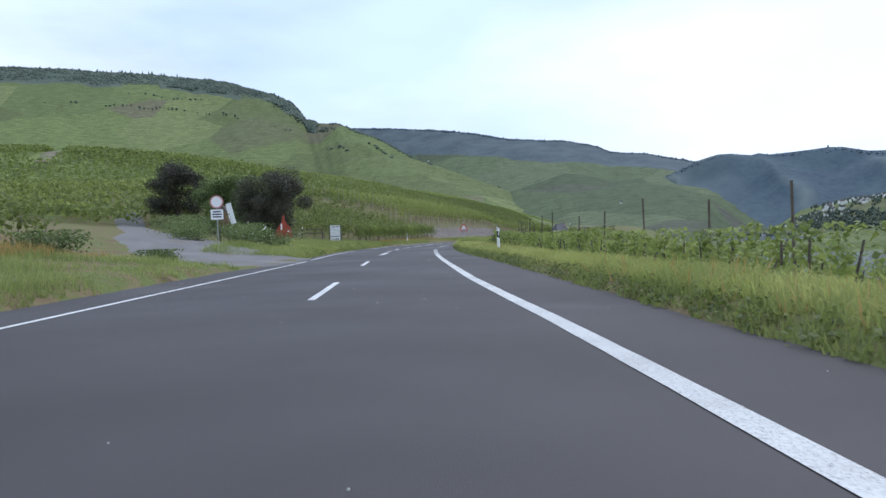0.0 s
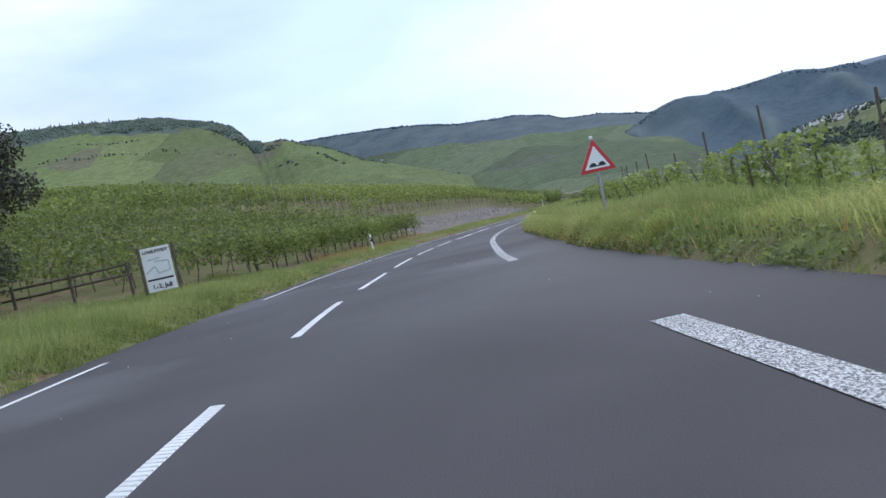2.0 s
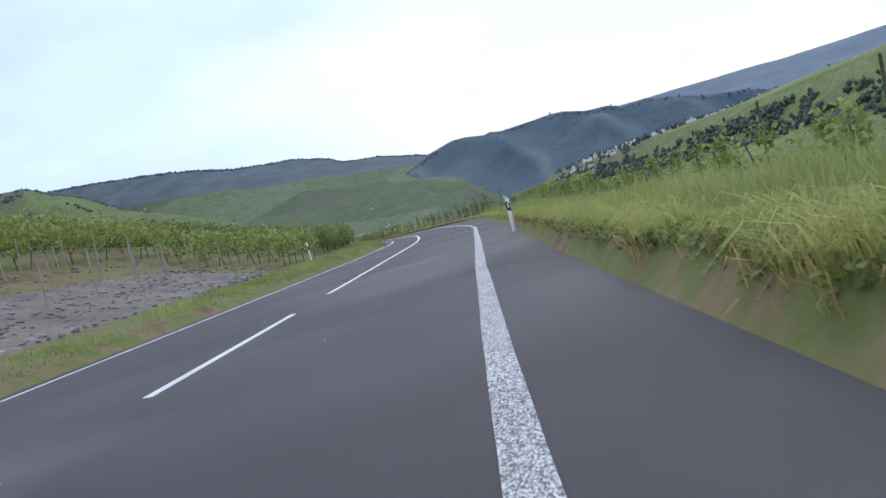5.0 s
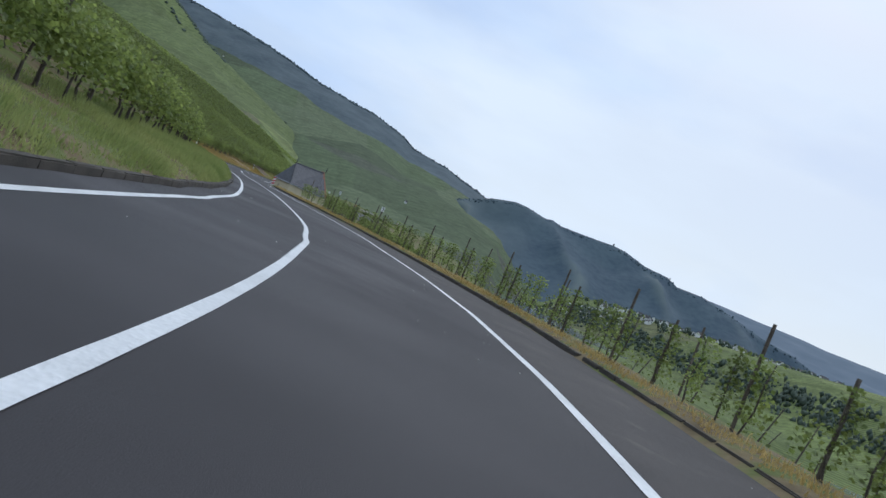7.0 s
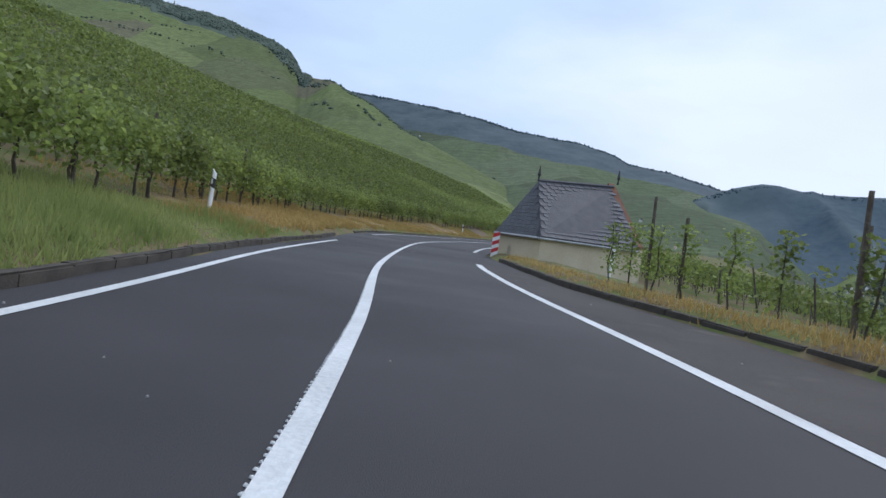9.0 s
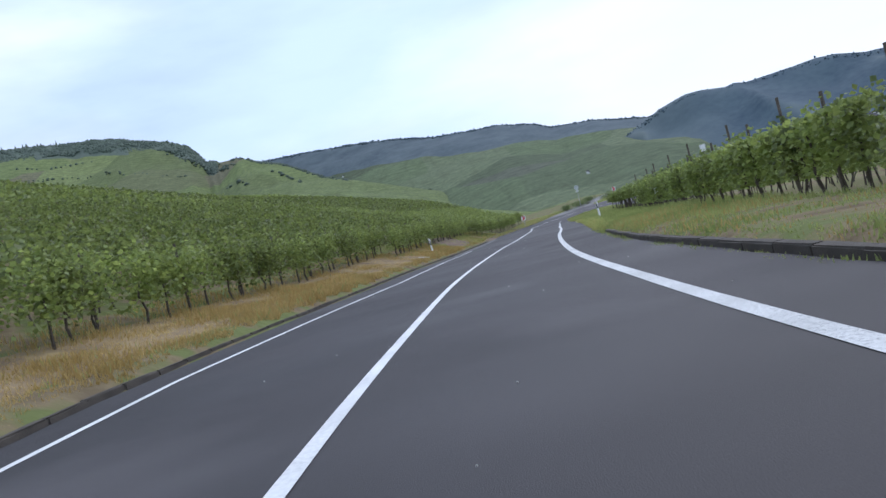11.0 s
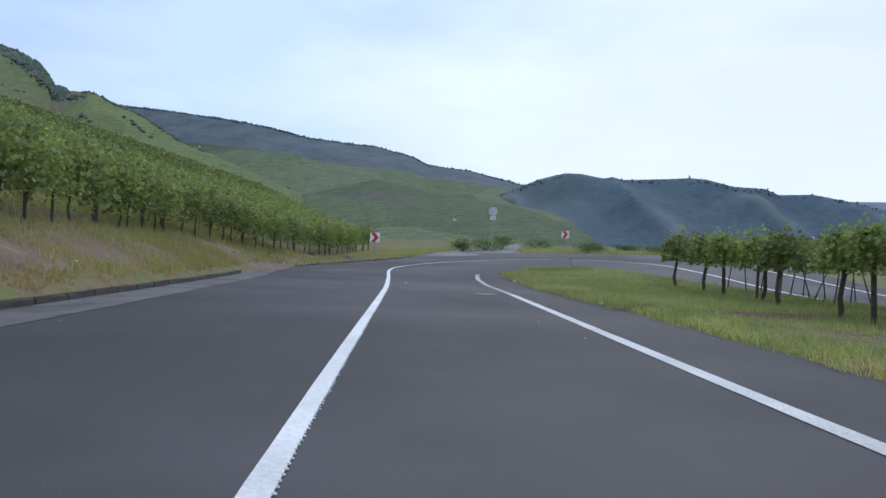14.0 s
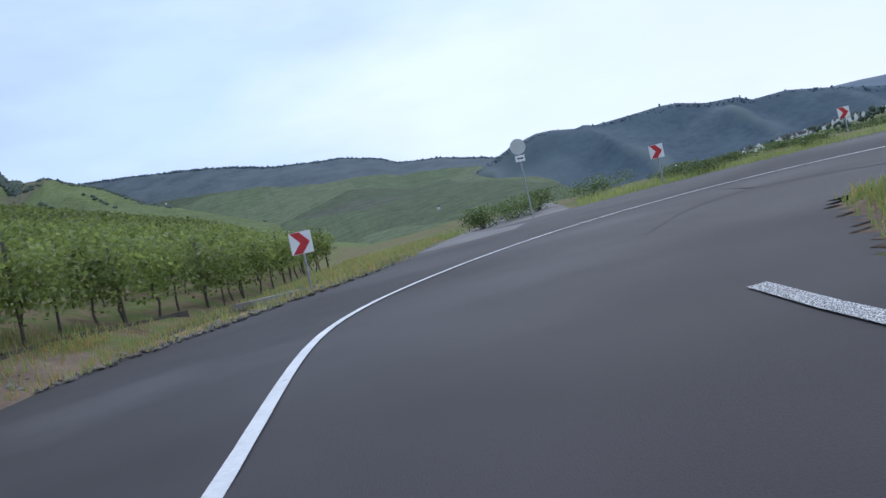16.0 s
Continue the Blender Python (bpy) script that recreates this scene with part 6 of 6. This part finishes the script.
def tree(name, x, y, height, spread, bare, leaves, mat, seed, label, category="tree", size=0.15):
    """A tapered trunk that forks into limbs, and a crown of many leaf cards set in uneven clumps."""
    r, rr = np.random.default_rng(seed), random.Random(seed)
    root = new(name)
    root.matrix_basis = pose(x, y, float(level(x, y)) - 0.1)
    tagged(root, label, category)
    bm = bmesh.new()
    tube(bm, [(0, 0, 0), (0.1, 0.05, bare * 0.6), (0.05, -0.1, bare * 1.1), (-0.1, 0.1, height * 0.6), (0, 0, height * 0.85)], [0.022 * height + 0.04, 0.018 * height + 0.03, 0.016 * height + 0.02, 0.05, 0.015], 9)
    clumps = []
    for k in range(44):
        a, u = rr.uniform(0, 2 * math.pi), rr.random() ** 0.6
        hh = bare + (height - bare) * rr.uniform(0.1, 0.95)
        wide = spread * math.sqrt(max(0.05, 1 - ((hh - bare) / (height - bare) * 2 - 0.85) ** 2 * 0.72))
        clumps.append(Vector((math.cos(a) * wide * u, math.sin(a) * wide * u, hh)))
    for c in clumps[::3]:
        s0 = Vector((0, 0, bare * rr.uniform(0.8, 1.3)))
        tube(bm, [s0, s0.lerp(c, 0.5) + Vector((0, 0, 0.25)), c], [0.05, 0.03, 0.01], 6)
    part("trunk", bm, BARK, root)
    per = leaves // len(clumps)
    pts = []
    for c in clumps:
        rad = spread * rr.uniform(0.28, 0.5)
        d = r.normal(size=(per, 3))
        d /= np.linalg.norm(d, axis=1)[:, None]
        pts.append(np.array(c) + d * rad * (r.random((per, 1)) ** 0.4) * (1, 1, 0.75))
    pts = np.concatenate(pts)
    pts[:, 2] = np.maximum(pts[:, 2], bare * 0.55 + 0.1 * r.random(len(pts)))
    v, f = leaf_cards(r, pts, size)
    quick_mesh("crown", v, f, mat, root)
    return root


tree("plum_tree", -19.2, 66.8, 6.2, 2.9, 1.0, 52000, DARK_LEAF, 1, "dense dark-leaved plum tree on the verge", size=0.095)
tree("plum_tree", -32.4, 76.0, 6.4, 2.7, 0.9, 30000, DARK_LEAF, 2, "dense dark-leaved plum tree up the slope", size=0.11)
tree("hazel_shrub", -26.0, 73.5, 5.4, 3.2, 0.6, 18000, MID_LEAF, 3, "broad green hazel shrub between the trees", "shrub")
tree("hazel_shrub", -21.5, 70.5, 4.2, 2.4, 0.4, 8000, MID_LEAF, 4, "broad green hazel shrub behind the plum tree", "shrub")


def bush(x, y, height, spread, leaves, seed, flowers=0, mat=MID_LEAF):
    r = np.random.default_rng(seed)
    root = new("bush")
    root.matrix_basis = pose(x, y, float(level(x, y)) - 0.05)
    n = 10
    heads = np.stack([r.normal(0, spread * 0.5, n), r.normal(0, spread * 0.5, n), height * r.uniform(0.3, 0.8, n)], 1)
    for hd in heads:
        bm = bmesh.new()
        tube(bm, [(0, 0, 0), tuple(hd * 0.5), tuple(hd)], [0.02, 0.014, 0.006], 5)
        part("stem", bm, BARK, root)
    pts = np.repeat(heads, leaves // n, 0) + r.normal(0, 1, (leaves // n * n, 3)) * (spread * 0.3, spread * 0.3, height * 0.2)
    pts[:, 2] = np.clip(pts[:, 2], 0.05, height)
    v, f = leaf_cards(r, pts, 0.085)
    quick_mesh("foliage", v, f, mat, root)
    if flowers:
        top = pts[r.choice(len(pts), flowers)] + (0, 0, 0.06)
        v, f = leaf_cards(r, top, 0.1, 1.0)
        fl = quick_mesh("blossom", v, f, PETAL, root)
        fl["label"] = "clusters of white blossom"
    tagged(root, "leafy green bush with white blossom" if flowers else "low leafy green bush in the verge", "bush", "verge bushes")


TRACK_BUSHES = ((-15.2, 45.0, 1.9, 1.2, 60), (-13.6, 46.6, 1.6, 1.1, 70), (-16.8, 42.5, 1.8, 1.3, 0), (-18.5, 45.5, 2.2, 1.5, 0), (-15.8, 49.5, 1.9, 1.4, 50), (-17.5, 53, 1.7, 1.4, 0),
          (-20.5, 48.5, 2.2, 1.6, 0), (-22.5, 55, 2.2, 1.7, 0), (-26, 62, 2.4, 1.8, 0), (-29, 70, 2.2, 1.8, 0), (-19.5, 57, 1.9, 1.5, 0), (-12.2, 27, 0.9, 0.8, 0),
          (-14.5, 24, 1.1, 1.0, 0), (3.3, 39, 0.8, 0.7, 0), (2.6, 46, 0.9, 0.8, 0))
ROAD_BUSHES = ((0.6, 65, 0.9, 0.7, 0), (2.2, 88, 0.9, 0.8, 0), (7.5, 104, 0.9, 0.8, 0), (38.6, 366, 1.4, 0.9, 0), (43.0, 371, 1.5, 1.2, 0), (46.5, 372, 1.5, 1.4, 0),
          (50, 370, 0.9, 1.3, 20), (41.0, 369, 1.4, 1.0, 0), (54, 370, 0.7, 1.3, 0), (58, 371, 0.6, 1.2, 10), (63, 370, 0.6, 1.3, 0), (52.5, 362.5, 0.8, 0.8, 25),
          (48, 364, 0.9, 1.0, 0), (60, 364, 0.8, 0.9, 0))
for k, (x, y, h, w, fl) in enumerate(TRACK_BUSHES + ROAD_BUSHES):
    bush(x, y, h * 0.72, w, 1700, 60 + k, fl)

# wooden rail fence beside the festival board
fence = new("rail_fence")
fence.matrix_basis = pose(-19.2, 72.0, float(level(-19.2, 72.0)), 0, 0, 4)
tagged(fence, "low weathered wooden rail fence", "fence")
for x in (-3.0, -1.0, 1.0, 3.0):
    bm = bmesh.new()
    tube(bm, [(x, 0, -0.6), (x, 0, 0.95)], [0.06, 0.055], 7)
    part("post", bm, WOOD, fence)
for zz in (0.5, 0.85):
    bm = bmesh.new()
    tube(bm, [(-3.1, 0.06, zz), (0, 0.08, zz - 0.03), (3.1, 0.06, zz)], [0.045, 0.045, 0.04], 7)
    part("rail", bm, WOOD, fence)

# ---------------------------------------------------------------- woods on the hills
CROWN_V = np.array([(0, 0, 1.0), (0.8, 0.1, 0.15), (0.1, 0.85, 0.25), (-0.8, 0.1, 0.1), (-0.1, -0.8, 0.2), (0, 0, -0.9)])
CROWN_F = np.array([(0, 1, 2), (0, 2, 3), (0, 3, 4), (0, 4, 1), (5, 2, 1), (5, 3, 2), (5, 4, 3), (5, 1, 4)])


def wood(name, spots, size, mat, label, rise=1.0, sunk=0.6, clump=1):
    """Many rough tree crowns as one mesh, packed so that they close into a canopy."""
    spots = np.asarray(spots, float)
    if clump > 1:
        spots = np.repeat(spots, clump, 0) + rng.normal(0, size * 0.55, (len(spots) * clump, 3)) * (1, 1, 0.7)
        size = size * 0.5
    n = len(spots)
    s = size * rng.uniform(0.55, 1.25, (n, 1, 1))
    tall = rng.uniform(0.9, 1.5, (n, 1, 1)) * rise
    turn = rng.uniform(0, 2 * math.pi, n)
    c, k = np.cos(turn)[:, None], np.sin(turn)[:, None]
    base = CROWN_V[None] * rng.uniform(0.7, 1.3, (n, 6, 3))
    v = np.stack([base[..., 0] * c - base[..., 1] * k, base[..., 0] * k + base[..., 1] * c, base[..., 2]], -1) * s
    v[..., 2:] *= tall
    v = v + np.asarray(spots)[:, None] + np.array((0, 0, 1.0)) * s * sunk
    f = CROWN_F[None] + np.arange(n)[:, None, None] * 6
    return tagged(quick_mesh(name, v.reshape(-1, 3), f.reshape(-1, 3), mat, smooth=True), label, "wood", kind="stuff")


def crest_wood(crest, reach, wooded, n, rough=1.0, seed=0, ribs=0.0, keep=lambda q: True):
    """Places for crowns on the upper front of a hill."""
    pts, line3 = [], [q for q in crest if keep(q)]
    for _ in range(n):
        k = int(rng.integers(0, len(line3) - 1))
        q = line3[k].lerp(line3[k + 1], float(rng.random()))
        pts.append(front_of(q, wooded * float(rng.random()) ** 1.1 - 0.012, reach, rough, seed, ribs) - Vector((0, 0, 2)))
    return np.array([q[:] for q in pts])


wood("wood_far_ridge", crest_wood(crest_b, reach_b, 0.03, 3600, seed=1), 5.5, HAZY_FAR_WOOD, "dark wood along the far ridge", 0.6, 0.1)
wood("wood_riverside_crest", crest_wood(crest_c, 300, 0.05, 3200, seed=5, ribs=15.0), 3.6, HAZY_RIVERSIDE_WOOD, "dark trees along the crest above the river", 0.9, -0.7, clump=2)
wood("wood_hilltop", crest_wood(crest_a, 0.66, 0.115, 9000, 1.3, 3, keep=lambda q: q.z > 365), 9.0, FOREST, "dark wood along the top of the vineyard hill", 0.7, -0.15)
spires = np.repeat(crest_wood(crest_a, 0.66, 0.004, 26, 1.3, 3, keep=lambda q: q.z > 620 and q.x > -1400), 2, 0)
wood("wood_hilltop_spires", spires + (0, 0, 8), 4.0, FOREST, "tall dark conifers above the hilltop wood", 2.6, 0.6)
wood("wood_spur", crest_wood(crest_a, 0.66, 0.03, 420, 1.3, 3, keep=lambda q: 150 < q.z < 345), 5.0, FOREST, "dark scrub along the spur below the cliff", 0.7, 0.1)


def thicket(crest, i, p, n, wide, deep):
    """Crowns in a clump on a hill's front."""
    return np.array([front_of(crest[int(np.clip(i + rng.normal(0, wide), 0, len(crest) - 1))], p + float(rng.normal(0, deep)), 0.66, 1.3, 3)[:] for _ in range(n)])


def crest_index(x):
    return int(np.argmin([abs(q.x - x) for q in crest_a]))


scrub = np.concatenate([thicket(crest_a, crest_index(x), p, n, wide, deep) for x, p, n, wide, deep in
                        ((-560, 0.05, 90, 4, 0.02), (-500, 0.09, 70, 4, 0.012), (-590, 0.1, 50, 3, 0.01), (-1150, 0.17, 26, 5, 0.005), (-1250, 0.27, 40, 9, 0.006), (-830, 0.29, 24, 6, 0.005), (-420, 0.3, 14, 3, 0.004), (-640, 0.13, 40, 3, 0.012), (-250, 0.12, 14, 3, 0.006))])
wood("hillside_thicket", scrub, 5.0, FOREST, "dark thickets between the vineyard plots", 0.7, 0.1)
grove = np.array((27.0, 1380.0)) + rng.normal(0, 1, (240, 2)) * (13, 8)
wood("valley_grove", np.c_[grove, np.full(240, 76.0) + rng.normal(0, 3.5, 240)], 3.2, FOREST, "dark grove on the slope", clump=5)
by = rng.uniform(100, 900, 700)
bank = np.stack([right_edge_x(by) + rng.uniform(208, 240, 700), by], 1)
wood("riverbank_wood", np.c_[bank, on_land(bank)], 3.0, FOREST, "dark trees along the far river bank", clump=7)

# ---------------------------------------------------------------- the village across the river
RENDER_WHITE = material("white_render", (0.74, 0.74, 0.72), (0.86, 0.86, 0.84), 0.4, 0.85, 0.05, vary=0.2)
ROOF_DARK = material("village_roof", (0.05, 0.05, 0.054), (0.11, 0.1, 0.1), 0.4, 0.8, 0.05, vary=0.45)


def house_pattern(w, d, h, r):
    root = new("village_house")
    bm = bmesh.new()
    vs = [bm.verts.new(p) for p in ((-w, -d, -2), (w, -d, -2), (w, d, -2), (-w, d, -2), (-w, -d, h), (w, -d, h), (w, d, h), (-w, d, h), (-w, 0, h + r), (w, 0, h + r))]
    for f in ((0, 1, 5, 4), (2, 3, 7, 6), (1, 2, 6, 9, 5), (3, 0, 4, 8, 7)):
        bm.faces.new([vs[k] for k in f])
    part("wall", bm, RENDER_WHITE, root)
    bm = bmesh.new()
    o = 0.5
    vs = [bm.verts.new(p) for p in ((-w - o, -d - o, h - 0.4), (w + o, -d - o, h - 0.4), (w + o, 0, h + r + 0.15), (-w - o, 0, h + r + 0.15), (-w - o, d + o, h - 0.4), (w + o, d + o, h - 0.4))]
    bm.faces.new([vs[k] for k in (0, 1, 2, 3)])
    bm.faces.new([vs[k] for k in (3, 2, 5, 4)])
    geom = bmesh.ops.extrude_face_region(bm, geom=bm.faces[:])
    bmesh.ops.translate(bm, vec=(0, 0, 0.25), verts=[g for g in geom["geom"] if isinstance(g, bmesh.types.BMVert)])
    part("roof", bm, ROOF_DARK, root)
    for k in range(3):
        for zz in (1.4, 4.2):
            if zz < h - 1:
                bm = bmesh.new()
                box(bm, (1.1, 0.1, 1.4), (-w * 0.6 + k * w * 0.6, -d - 0.02, zz))
                part("window", bm, BLACK, root, "dark window")
    tagged(root, "white rendered village house with a dark pitched roof", "house", "village houses")
    return root


patterns = [house_pattern(5.5, 4.5, 6.0, 4.2), house_pattern(7.5, 5.0, 7.0, 4.6), house_pattern(4.5, 4.0, 5.5, 5.0)]
placed = 0
for k in range(290):
    a = radians(random.uniform(16.5, 50.0))
    dist = random.uniform(560, 720) + 140 * (1 - (a - radians(19)) / radians(31))
    x, y = 15 + math.sin(a) * dist, 170 + math.cos(a) * dist
    m = pose(x, y, float(level(x, y)), 0, 0, random.choice((0, 20, 90, 110, 65)) + random.uniform(-12, 12))
    m = m @ Matrix.Scale(random.uniform(0.46, 0.64), 4)
    if placed < 3:
        patterns[placed].matrix_basis = m
    else:
        copy_thing(patterns[placed % 3], m)
    placed += 1
garden = []
for k in range(420):
    a = radians(random.uniform(17.0, 52.0))
    dist = random.uniform(530, 760) + 140 * (1 - (a - radians(19)) / radians(31))
    garden.append((15 + math.sin(a) * dist, 170 + math.cos(a) * dist))
garden = np.array(garden)
wood("village_trees", np.c_[garden, on_land(garden)], 2.8, FOREST, "dark garden trees among the village houses", clump=7)
for x, y, zz, turn in ((-118.0, 1556.0, 158.0, 20), (171.0, 956.0, 33.0, 10)):
    copy_thing(patterns[2], pose(x, y, zz, 0, 0, turn) @ Matrix.Scale(0.45, 4))
